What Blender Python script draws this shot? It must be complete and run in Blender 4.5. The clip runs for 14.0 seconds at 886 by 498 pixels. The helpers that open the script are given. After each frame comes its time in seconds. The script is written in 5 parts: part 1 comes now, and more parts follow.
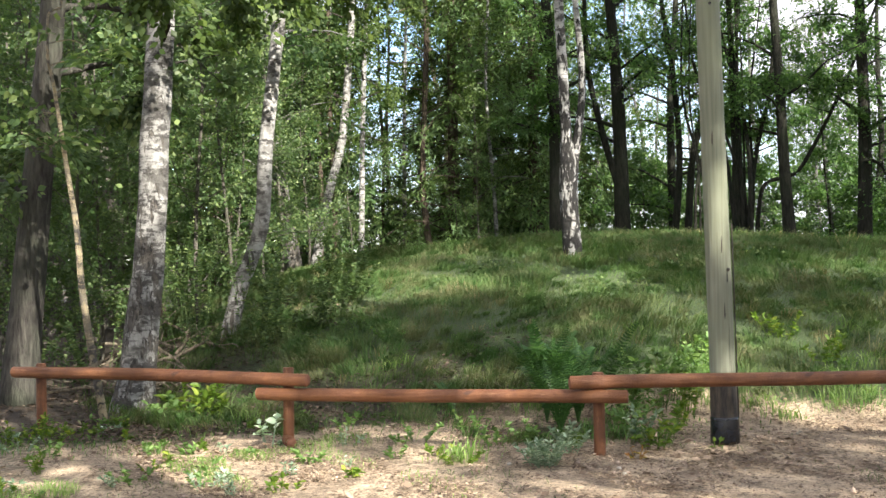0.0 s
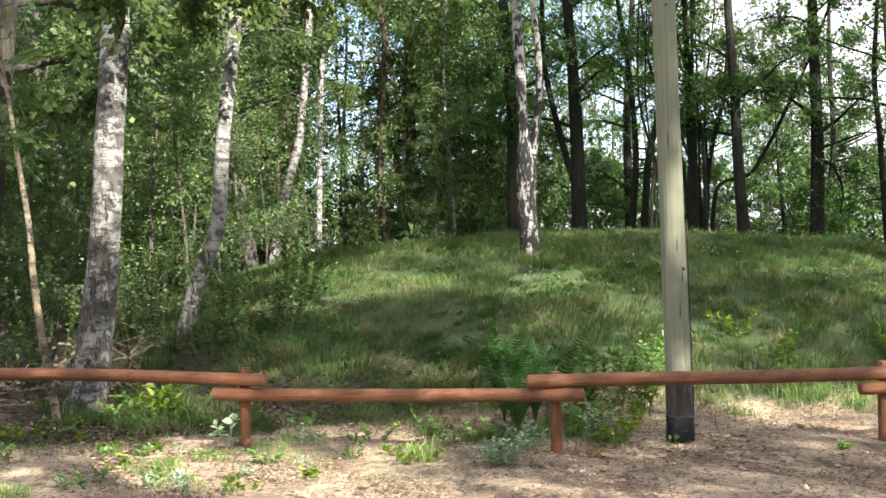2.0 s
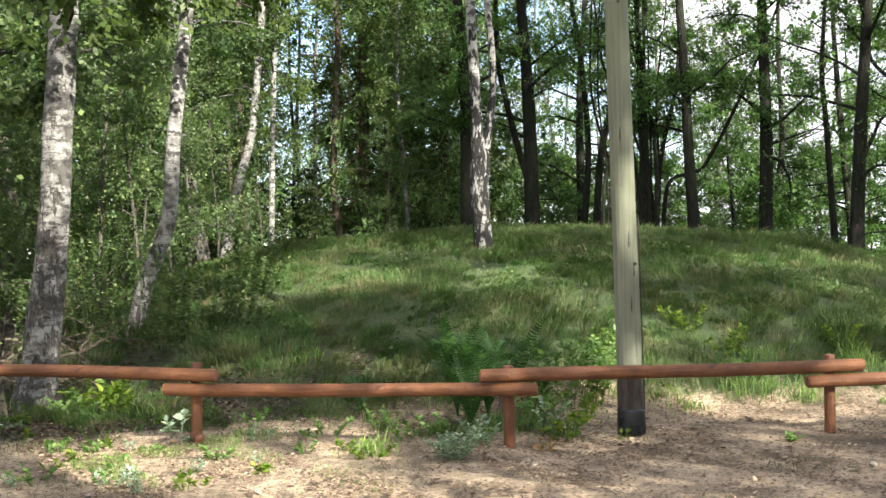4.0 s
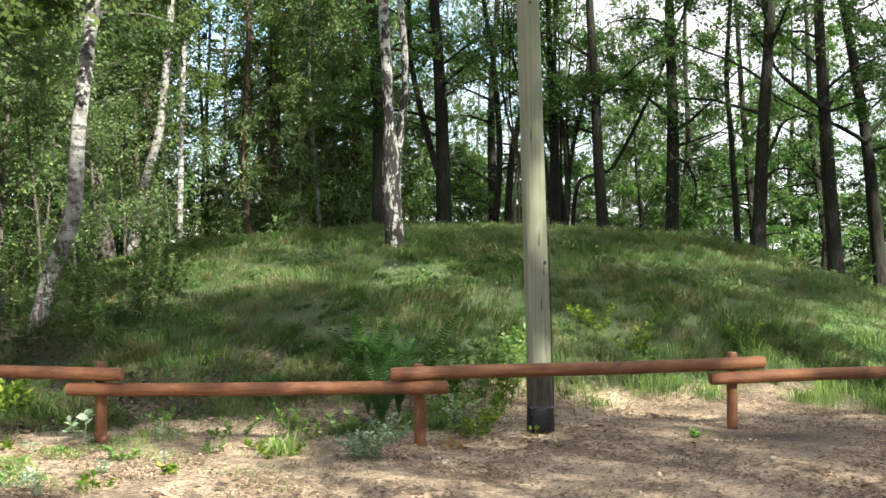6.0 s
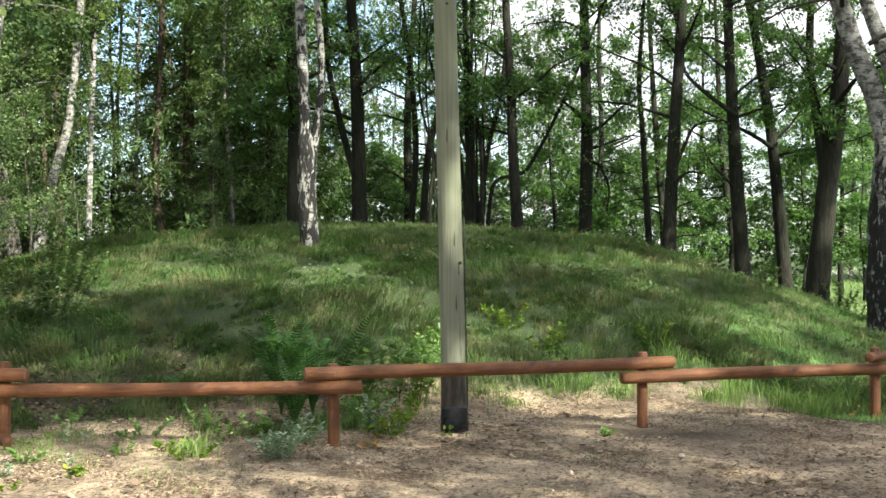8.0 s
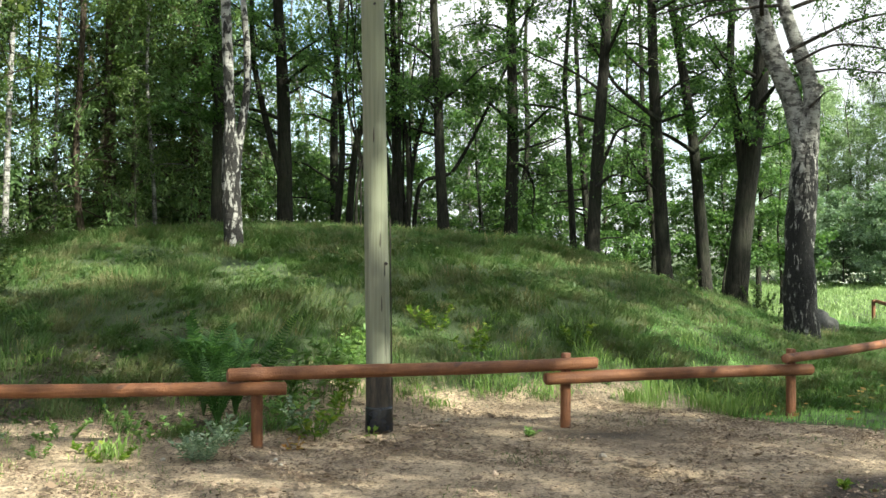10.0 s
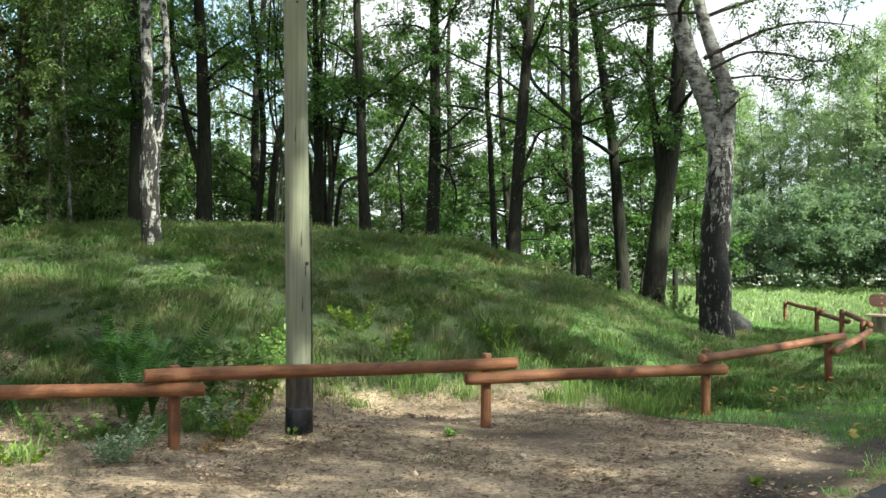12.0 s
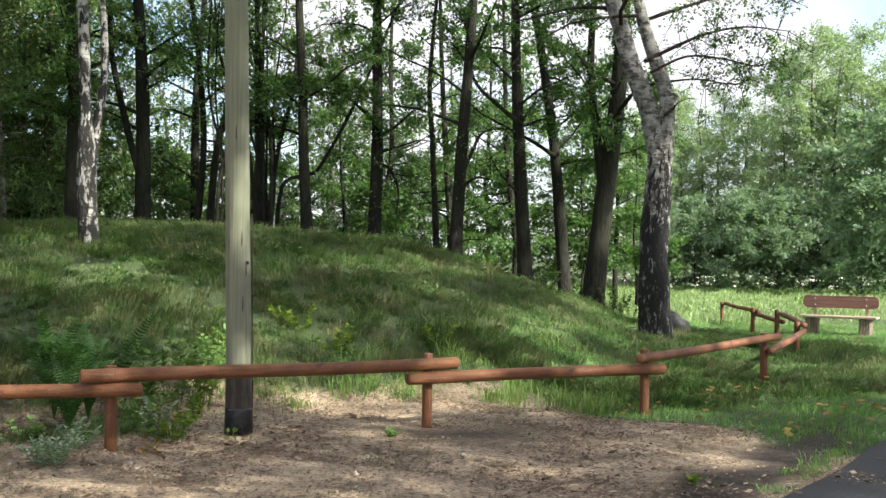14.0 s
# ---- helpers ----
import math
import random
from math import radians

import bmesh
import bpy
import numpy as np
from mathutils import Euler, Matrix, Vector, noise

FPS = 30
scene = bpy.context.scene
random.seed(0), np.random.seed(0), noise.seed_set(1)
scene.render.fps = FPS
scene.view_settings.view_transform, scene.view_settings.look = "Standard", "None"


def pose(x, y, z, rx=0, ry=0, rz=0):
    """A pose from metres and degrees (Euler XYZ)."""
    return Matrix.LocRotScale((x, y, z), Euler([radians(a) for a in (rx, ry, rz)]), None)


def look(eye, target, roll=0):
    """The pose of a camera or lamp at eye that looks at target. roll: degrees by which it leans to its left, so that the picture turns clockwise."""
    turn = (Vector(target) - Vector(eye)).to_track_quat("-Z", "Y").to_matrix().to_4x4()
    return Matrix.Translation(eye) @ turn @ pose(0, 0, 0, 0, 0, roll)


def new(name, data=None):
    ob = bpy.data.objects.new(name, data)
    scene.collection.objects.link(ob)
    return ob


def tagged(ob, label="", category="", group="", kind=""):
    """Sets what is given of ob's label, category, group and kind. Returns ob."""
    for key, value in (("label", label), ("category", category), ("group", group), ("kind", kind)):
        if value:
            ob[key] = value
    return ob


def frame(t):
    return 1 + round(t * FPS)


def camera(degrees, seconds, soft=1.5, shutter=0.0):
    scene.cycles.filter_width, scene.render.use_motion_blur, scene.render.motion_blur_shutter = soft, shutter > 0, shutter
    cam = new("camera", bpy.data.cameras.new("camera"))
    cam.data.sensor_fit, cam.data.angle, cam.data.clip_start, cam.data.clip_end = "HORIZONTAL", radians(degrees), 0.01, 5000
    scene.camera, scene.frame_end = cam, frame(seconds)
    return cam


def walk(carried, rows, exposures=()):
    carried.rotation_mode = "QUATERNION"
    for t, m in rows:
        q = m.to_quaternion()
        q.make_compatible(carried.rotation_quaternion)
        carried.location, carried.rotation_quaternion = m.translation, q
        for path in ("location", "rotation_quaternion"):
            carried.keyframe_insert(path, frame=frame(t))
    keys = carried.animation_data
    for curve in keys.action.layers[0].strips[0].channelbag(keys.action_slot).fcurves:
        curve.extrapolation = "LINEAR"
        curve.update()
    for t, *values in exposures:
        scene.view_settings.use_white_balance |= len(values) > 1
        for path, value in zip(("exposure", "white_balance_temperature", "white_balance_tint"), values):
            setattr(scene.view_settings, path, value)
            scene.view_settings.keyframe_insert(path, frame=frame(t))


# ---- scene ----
cam = camera(43.9, 14.0)

# ---- camera ----
EYE = (0.0, 0.0, 1.5)
PATH = [
    (0.0, 90.85, 1.00, 0.00), (0.5, 90.86, 0.96, -0.72), (1.0, 90.85, 0.95, -1.29), (1.5, 90.83, 0.94, -1.86),
    (2.0, 90.78, 0.99, -2.20), (4.5, 90.40, 0.84, -5.70), (5.0, 90.37, 0.74, -6.95), (5.5, 90.32, 0.65, -8.19),
    (6.0, 90.31, 0.61, -9.24), (6.5, 90.30, 0.52, -10.14), (7.0, 90.30, 0.44, -11.19), (7.5, 90.30, 0.32, -12.26),
    (8.0, 90.27, 0.23, -13.65), (10.5, 90.32, -0.28, -18.29), (11.0, 90.32, -0.37, -19.22), (11.5, 90.35, -0.45, -20.47),
    (12.0, 90.36, -0.52, -21.59), (12.5, 90.36, -0.61, -22.55), (13.0, 90.36, -0.65, -23.28), (13.5, 90.36, -0.71, -23.97),
    (14.0, 90.39, -0.76, -24.62)]
SKY, SUN = 0.10, 5.0
walk(cam, [(t, pose(*EYE, a, b, c)) for t, a, b, c in PATH], exposures=[
    (0.0, 1.92, 6500, 10), (1.0, 2.02, 6600, 12), (2.0, 1.96, 6550, 11), (6.0, 1.82, 6600, 6), (9.0, 1.68, 6600, 0), (11.5, 1.64, 6480, -3), (14.0, 1.56, 6500, 7)])

# ---- world and sun ----
SUN_BEARING, SUN_HEIGHT = 149.25, 34.0          # degrees clockwise from the first view, degrees up
world = bpy.data.worlds.new("sky")
scene.world = world
world.use_nodes = True
wn, wl = world.node_tree.nodes, world.node_tree.links
wn.clear()
sky = wn.new("ShaderNodeTexSky")
sky.sky_type, sky.sun_disc = "NISHITA", False
sky.sun_elevation, sky.sun_rotation = radians(SUN_HEIGHT), radians(SUN_BEARING)
sky.air_density, sky.dust_density, sky.ozone_density = 1.0, 0.7, 2.5
wco = wn.new("ShaderNodeTexCoord")
wno = wn.new("ShaderNodeTexNoise")
wno.inputs["Scale"].default_value, wno.inputs["Detail"].default_value, wno.inputs["Roughness"].default_value = 2.2, 6.0, 0.55
wra = wn.new("ShaderNodeMapRange")
wra.inputs["From Min"].default_value, wra.inputs["From Max"].default_value = 0.37, 0.52
wmi = wn.new("ShaderNodeMix")
wmi.data_type = "RGBA"
wmi.inputs["B"].default_value = (4.3, 4.2, 4.6, 1)
wbg = wn.new("ShaderNodeBackground")
wbg.inputs["Strength"].default_value = SKY
wou = wn.new("ShaderNodeOutputWorld")
wl.new(wco.outputs["Generated"], wno.inputs["Vector"])
wl.new(wno.outputs["Fac"], wra.inputs["Value"])
wl.new(wra.outputs["Result"], wmi.inputs["Factor"])
wl.new(sky.outputs["Color"], wmi.inputs["A"])
wl.new(wmi.outputs["Result"], wbg.inputs["Color"])
wl.new(wbg.outputs["Background"], wou.inputs["Surface"])

sun = new("sun", bpy.data.lights.new("sun", "SUN"))
sun.data.energy, sun.data.angle, sun.data.color = SUN, radians(0.55), (1.0, 0.95, 0.86)
sb, se = radians(SUN_BEARING), radians(SUN_HEIGHT)
sun.matrix_world = look((math.sin(sb) * math.cos(se) * 60, math.cos(sb) * math.cos(se) * 60, math.sin(se) * 60), (0, 0, 0))


# ---- materials ----
class Mat:
    """Short hand for one node material."""

    def __init__(self, name):
        self.m = bpy.data.materials.new(name)
        self.m.use_nodes = True
        self.n, self.l = self.m.node_tree.nodes, self.m.node_tree.links
        self.bsdf = self.n["Principled BSDF"]
        self.out = self.n["Material Output"]
        self.geo = self.n.new("ShaderNodeNewGeometry")
        self.tex = self.n.new("ShaderNodeTexCoord")

    def set(self, **kw):
        for k, v in kw.items():
            self.bsdf.inputs[k.replace("_", " ")].default_value = v
        return self

    def put(self, a, socket):
        self.l.new(a, socket)

    def vec(self, scale=(1, 1, 1), source="Object"):
        mp = self.n.new("ShaderNodeMapping")
        mp.inputs["Scale"].default_value = scale
        self.put(self.geo.outputs["Position"] if source == "World" else self.tex.outputs[source], mp.inputs["Vector"])
        return mp.outputs["Vector"]

    def noise(self, scale, detail=4.0, rough=0.6, vec=None, lo=0.3, hi=0.7):
        t = self.n.new("ShaderNodeTexNoise")
        t.inputs["Scale"].default_value, t.inputs["Detail"].default_value, t.inputs["Roughness"].default_value = scale, detail, rough
        if vec is not None:
            self.put(vec, t.inputs["Vector"])
        r = self.n.new("ShaderNodeMapRange")
        r.inputs["From Min"].default_value, r.inputs["From Max"].default_value = lo, hi
        self.put(t.outputs["Fac"], r.inputs["Value"])
        return r.outputs["Result"]

    def ramp(self, fac, stops):
        r = self.n.new("ShaderNodeValToRGB")
        e = r.color_ramp.elements
        while len(e) < len(stops):
            e.new(0.5)
        for i, (p, c) in enumerate(stops):
            e[i].position, e[i].color = p, (*c, 1)
        self.put(fac, r.inputs["Fac"])
        return r.outputs["Color"]

    def mix(self, fac, a, b, mode="MIX"):
        x = self.n.new("ShaderNodeMix")
        x.data_type, x.blend_type = "RGBA", mode
        for s, v in (("Factor", fac), ("A", a), ("B", b)):
            if isinstance(v, (int, float)):
                x.inputs[s].default_value = v
            elif isinstance(v, tuple):
                x.inputs[s].default_value = (*v, 1)
            else:
                self.put(v, x.inputs[s])
        return x.outputs["Result"]

    def math(self, op, a, b=0.0):
        x = self.n.new("ShaderNodeMath")
        x.operation = op
        for i, v in enumerate((a, b)):
            if isinstance(v, (int, float)):
                x.inputs[i].default_value = v
            else:
                self.put(v, x.inputs[i])
        return x.outputs["Value"]

    def color(self, c):
        self.put(c, self.bsdf.inputs["Base Color"])
        return self

    def bump(self, h, strength=0.4, distance=0.02):
        b = self.n.new("ShaderNodeBump")
        b.inputs["Strength"].default_value, b.inputs["Distance"].default_value = strength, distance
        self.put(h, b.inputs["Height"])
        self.put(b.outputs["Normal"], self.bsdf.inputs["Normal"])
        return self


def leaf_material(name, dark, mid, light, thin=0.45, rough=0.5, patch=0.35, other=None, deep=None):
    """Leaf: colour varies leaf by leaf and in patches (towards other, if given); light passes through it."""
    a = Mat(name)
    # Top stop overbright: sunlit sparkle on a few leaves, put into their colour.
    leafy = a.ramp(a.geo.outputs["Random Per Island"], [(0.0, dark), (0.55, mid), (0.86, light), (1.0, tuple(1.45 * q for q in light))])
    broad = a.noise(patch, 3.0, 0.6, a.vec(source="World"), 0.4, 0.62)
    c = a.mix(a.math("MULTIPLY", broad, 0.55 if other is None else 0.8), leafy, other or mid)
    if deep:
        c = a.mix(a.math("MULTIPLY", a.noise(patch * 2.6, 4.0, 0.65, a.vec(source="World"), 0.47, 0.58), 0.8), c, deep)
    a.color(c).set(Roughness=rough)
    a.bsdf.inputs["Specular IOR Level"].default_value = 0.35
    tr = a.n.new("ShaderNodeBsdfTranslucent")
    bright = a.mix(1.0, c, (1.25, 1.4, 0.8), "MULTIPLY")
    a.put(bright, tr.inputs["Color"])
    ms = a.n.new("ShaderNodeMixShader")
    ms.inputs["Fac"].default_value = thin
    a.put(a.bsdf.outputs["BSDF"], ms.inputs[1])
    a.put(tr.outputs["BSDF"], ms.inputs[2])
    a.put(ms.outputs["Shader"], a.out.inputs["Surface"])
    return a.m


LEAF_BIRCH = leaf_material("leaf_birch", (0.0341, 0.0593, 0.0161), (0.0643, 0.103, 0.0258), (0.122, 0.167, 0.0402))
LEAF_OAK = leaf_material("leaf_oak", (0.0372, 0.0798, 0.0233), (0.0683, 0.136, 0.0381), (0.143, 0.233, 0.0677), 0.5)
LEAF_HAZEL = leaf_material("leaf_hazel", (0.0449, 0.0802, 0.0301), (0.0855, 0.137, 0.0503), (0.177, 0.225, 0.0855))
LEAF_FAR = leaf_material("leaf_far", (0.0413, 0.0814, 0.0299), (0.0735, 0.133, 0.0474), (0.138, 0.206, 0.0747), 0.5)
# Pale bluish greens: haze over the far meadow trees, put into the leaf colour.
LEAF_HAZE = leaf_material("leaf_edge_hazed", (0.164, 0.226, 0.13), (0.217, 0.289, 0.173), (0.297, 0.367, 0.227), 0.5)
# Shrub green lifted and evened out, so distance haze sits in its colour.
LEAF_SHRUB = leaf_material("leaf_shrub_hazed", (0.121, 0.19, 0.118), (0.149, 0.218, 0.14), (0.184, 0.253, 0.162), 0.5)
NEEDLE = leaf_material("needle_spruce", (0.115, 0.186, 0.0813), (0.181, 0.278, 0.116), (0.282, 0.393, 0.159), 0.4)
FERN = leaf_material("fern_frond", (0.0208, 0.0613, 0.0131), (0.0409, 0.1, 0.0218), (0.0746, 0.15, 0.0363), 0.3, 0.5, 2.0)
SILVER = leaf_material("leaf_silver", (0.143, 0.221, 0.137), (0.247, 0.325, 0.221), (0.52, 0.598, 0.468), 0.3, 0.6, 4.0)
LIME = leaf_material("leaf_lime", (0.0777, 0.136, 0.0178), (0.122, 0.199, 0.025), (0.233, 0.271, 0.0428), 0.45, 0.5, 3.0)
HERB = leaf_material("leaf_herb", (0.0819, 0.155, 0.0408), (0.137, 0.231, 0.0632), (0.238, 0.333, 0.107), 0.4, 0.5, 3.0)
AUTUMN = leaf_material("leaf_autumn", (0.16, 0.17, 0.035), (0.34, 0.16, 0.04), (0.40, 0.33, 0.07), 0.3, 0.6, 8.0)
GRASS = leaf_material("grass_blade", (0.0675, 0.125, 0.0315), (0.089, 0.153, 0.042), (0.119, 0.182, 0.0577), 0.35, 0.7, 1.5, (0.16, 0.153, 0.0774), (0.0453, 0.107, 0.021))
GRASS_FRESH = leaf_material("grass_fresh", (0.103, 0.224, 0.0562), (0.152, 0.297, 0.0775), (0.217, 0.371, 0.111), 0.4, 0.7, 0.8, (0.185, 0.275, 0.0918), (0.0868, 0.196, 0.0485))
MEADOW = leaf_material("meadow_grass_blade", (0.117, 0.195, 0.0589), (0.167, 0.252, 0.0855), (0.252, 0.328, 0.138), 0.4, 0.6, 0.3)
TUFT = leaf_material("tuft_grass", (0.102, 0.178, 0.0397), (0.162, 0.255, 0.065), (0.264, 0.34, 0.116), 0.4, 0.6, 2.0)
STRAW = leaf_material("dry_grass", (0.132, 0.119, 0.0542), (0.194, 0.176, 0.0831), (0.282, 0.255, 0.123), 0.3, 0.7)
LITTER = leaf_material("leaf_litter", (0.06, 0.04, 0.026), (0.17, 0.115, 0.075), (0.40, 0.30, 0.21), 0.1, 0.8, 5.0)
LITTER_DARK = leaf_material("dark_leaf_litter", (0.03, 0.022, 0.015), (0.075, 0.052, 0.034), (0.16, 0.115, 0.08), 0.1, 0.85, 5.0)
FLOWER = leaf_material("white_flower", (0.5, 0.52, 0.42), (0.65, 0.66, 0.58), (0.8, 0.8, 0.74), 0.3, 0.7)


def birch_bark(name, low, pale=1.0, scars=0.0, foot=1.0, grey_part=0.8, cover=0.10, blot=5.0, grain=17, tint=(1, 1, 1)):
    """White bark with grey mottling, dark cross scars and fine lines; black furrowed plates with white slivers below the height low."""
    a = Mat(name)
    v = a.vec((1, 1, 1))
    lent = a.noise(1.0, 4.0, 0.65, a.vec((5, 5, 50)), 0.56, 0.64)
    scar = a.noise(1.0, 5.0, 0.7, a.vec((5.5, 5.5, 11)), 0.56 - scars, 0.61 - scars)
    mottle = a.noise(1.0, 6.0, 0.68, a.vec((blot, blot, blot * 1.25)), 0.47, 0.58)
    sep = a.n.new("ShaderNodeSeparateXYZ")
    a.put(a.tex.outputs["Object"], sep.inputs["Vector"])
    mr = a.n.new("ShaderNodeMapRange")
    mr.inputs["From Min"].default_value, mr.inputs["From Max"].default_value = low + 1.2, low - 1.0
    mr.inputs["To Min"].default_value, mr.inputs["To Max"].default_value = -0.14, cover
    a.put(sep.outputs["Z"], mr.inputs["Value"])
    t = a.n.new("ShaderNodeTexNoise")
    t.inputs["Scale"].default_value, t.inputs["Detail"].default_value, t.inputs["Roughness"].default_value = 1.0, 5.0, 0.62
    t.inputs["Distortion"].default_value = 0.6
    a.put(a.vec((grain, grain, grain * 0.36)), t.inputs["Vector"])
    pm = a.n.new("ShaderNodeMapRange")
    pm.inputs["From Min"].default_value, pm.inputs["From Max"].default_value = 0.49, 0.55
    a.put(a.math("ADD", t.outputs["Fac"], mr.outputs["Result"]), pm.inputs["Value"])
    plates = pm.outputs["Result"]
    grey = a.mix(a.noise(2.2, 5.0, 0.65, v), tuple(k * pale * w for k, w in zip((0.40, 0.385, 0.35), tint)), tuple(k * pale * w for k, w in zip((0.74, 0.725, 0.68), tint)))
    c = a.mix(a.math("MULTIPLY", mottle, grey_part), grey, (0.14 * pale, 0.13 * pale, 0.112 * pale))
    c = a.mix(a.math("MULTIPLY", lent, 0.7), c, (0.07, 0.062, 0.055))
    c = a.mix(a.math("MULTIPLY", scar, 0.9), c, (0.05, 0.045, 0.04))
    c = a.mix(plates, c, a.mix(a.noise(1.0, 5.0, 0.75, a.vec((34, 34, 12)), 0.38, 0.62), (0.014 * foot, 0.012 * foot, 0.011 * foot), (0.15 * foot, 0.132 * foot, 0.108 * foot)))
    a.color(c).set(Roughness=0.75).bump(a.math("ADD", a.math("MULTIPLY", plates, -1.5), a.math("ADD", a.math("MULTIPLY", scar, 0.6), a.noise(1.0, 5.0, 0.75, a.vec((34, 34, 12))))), 0.8, 0.025)
    return a.m


def rough_bark(name, dark, light, moss=None):
    """Furrowed bark with long ridges, and a little green on it if moss is given."""
    a = Mat(name)
    v = a.vec((1, 1, 1))
    ridge = a.noise(1.0, 6.0, 0.65, a.vec((26, 26, 5)), 0.35, 0.65)
    c = a.mix(ridge, dark, light)
    if moss:
        c = a.mix(a.math("MULTIPLY", a.noise(1.6, 5.0, 0.65, v, 0.45, 0.7), 0.6), c, moss)
    a.bsdf.inputs["Specular IOR Level"].default_value = 0.2
    a.color(c).set(Roughness=0.9).bump(ridge, 0.8, 0.03)
    return a.m


BIRCH_OLD = birch_bark("birch_bark_old", 2.4, 0.58, 0.055, 0.9, 0.9, 0.01, 4.0, 13)
BIRCH_TWIN = birch_bark("birch_bark_cracked", 3.0, 0.84, 0.032, 0.2, 0.4, 0.07, 5.0, 13)
BRANCH = rough_bark("branch_bark", (0.02, 0.017, 0.014), (0.075, 0.063, 0.05))
BIRCH_YOUNG = birch_bark("birch_bark_young", 0.9, 0.6, 0.03, 0.8, 0.7, 0.04, 5.0, 15)
SAPLING_BARK = birch_bark("sapling_bark", 0.0, 0.56, 0.03, 1.0, 0.6, tint=(1.0, 0.84, 0.55))
BIRCH_DIM = birch_bark("birch_bark_grey", 2.0, 0.34, 0.03)
BIRCH_GNARL = birch_bark("birch_bark_gnarled", 2.9, 0.66, 0.035, 0.07, 0.8, 0.12, 5.0, 13)
OAK = rough_bark("oak_bark", (0.012, 0.0115, 0.0095), (0.039, 0.0365, 0.028), (0.029, 0.038, 0.02))
PINE = rough_bark("pine_bark", (0.045, 0.035, 0.028), (0.14, 0.105, 0.078))
GREYBARK = rough_bark("grey_bark", (0.05, 0.045, 0.04), (0.15, 0.135, 0.11), (0.08, 0.09, 0.05))
DARKBARK = rough_bark("dark_grey_bark", (0.026, 0.0234, 0.0208), (0.0845, 0.078, 0.065), (0.052, 0.065, 0.039))
DEADWOOD = rough_bark("dead_wood", (0.09, 0.075, 0.055), (0.30, 0.25, 0.18))


def rail_wood(name):
    """Round timber with a worn red-brown stain, knots and drying cracks along the grain."""
    a = Mat(name)
    v = a.vec((1, 1, 1))
    grain = a.noise(1.0, 5.0, 0.6, a.vec((2.2, 34, 34)), 0.35, 0.65)
    blotch = a.noise(3.2, 7.0, 0.75, v, 0.44, 0.58)
    c = a.mix(grain, (0.14, 0.05, 0.017), (0.225, 0.091, 0.034))
    c = a.mix(a.math("MULTIPLY", blotch, 0.6), c, (0.095, 0.034, 0.015))
    worn = a.noise(1.0, 5.0, 0.7, a.vec((3, 16, 16)), 0.60, 0.74)
    c = a.mix(a.math("MULTIPLY", worn, 0.6), c, (0.40, 0.20, 0.10))
    knot = a.noise(1.0, 1.0, 0.4, a.vec((5, 8, 8)), 0.72, 0.78)
    c = a.mix(a.math("MULTIPLY", knot, 0.8), c, (0.06, 0.025, 0.015))
    a.color(c).set(Roughness=0.68).bump(a.math("ADD", grain, a.noise(60, 3.0, 0.6, v)), 0.5, 0.008)
    return a.m


RAIL = rail_wood("stained_rail_wood")
ENDGRAIN = Mat("end_grain")
ENDGRAIN.color(ENDGRAIN.mix(ENDGRAIN.noise(26, 4.0, 0.6, ENDGRAIN.vec()), (0.14, 0.055, 0.028), (0.25, 0.11, 0.06))).set(Roughness=0.8)
ENDGRAIN = ENDGRAIN.m


def pole_wood():
    a = Mat("weathered_pole_wood")
    v = a.vec((1, 1, 1))
    grain = a.noise(1.0, 6.0, 0.6, a.vec((45, 45, 1.3)), 0.3, 0.7)
    c = a.mix(grain, (0.13, 0.135, 0.094), (0.218, 0.224, 0.16))
    c = a.mix(a.math("MULTIPLY", a.noise(1.1, 4.0, 0.6, v, 0.4, 0.7), 0.55), c, (0.19, 0.21, 0.12))
    crack = a.noise(1.0, 2.0, 0.5, a.vec((60, 60, 0.9)), 0.70, 0.73)
    c = a.mix(a.math("MULTIPLY", crack, 0.8), c, (0.04, 0.035, 0.03))
    a.color(c).set(Roughness=0.8).bump(grain, 0.35, 0.008)
    return a.m


POLE = pole_wood()
TAR = Mat("tar_coating")
TAR.color(TAR.mix(TAR.noise(7, 5.0, 0.7, TAR.vec((3, 3, 0.5)), 0.42, 0.72), (0.011, 0.010, 0.010), (0.10, 0.075, 0.05))).set(Roughness=0.6).bump(TAR.noise(40, 4), 0.4, 0.006)
TAR = TAR.m
SLEEVE = Mat("black_plastic_sleeve")
SLEEVE.color(SLEEVE.mix(SLEEVE.noise(16, 4.0, 0.6, SLEEVE.vec(), 0.5, 0.8), (0.008, 0.009, 0.012), (0.03, 0.034, 0.045))).set(Roughness=0.22)
SLEEVE = SLEEVE.m
BENCH_WOOD = Mat("bench_wood")
BENCH_WOOD.color(BENCH_WOOD.mix(BENCH_WOOD.noise(1.0, 5.0, 0.6, BENCH_WOOD.vec((2, 40, 40))), (0.15, 0.07, 0.055), (0.27, 0.145, 0.115))).set(Roughness=0.6).bump(BENCH_WOOD.noise(1.0, 5.0, 0.6, BENCH_WOOD.vec((2, 60, 60))), 0.3, 0.006)
BENCH_WOOD = BENCH_WOOD.m
BENCH_PALE = Mat("bench_pale_wood")
BENCH_PALE.color(BENCH_PALE.mix(BENCH_PALE.noise(1.0, 5.0, 0.6, BENCH_PALE.vec((2, 40, 40))), (0.24, 0.19, 0.13), (0.40, 0.33, 0.24))).set(Roughness=0.7)
BENCH_PALE = BENCH_PALE.m
STONE = Mat("grey_boulder")
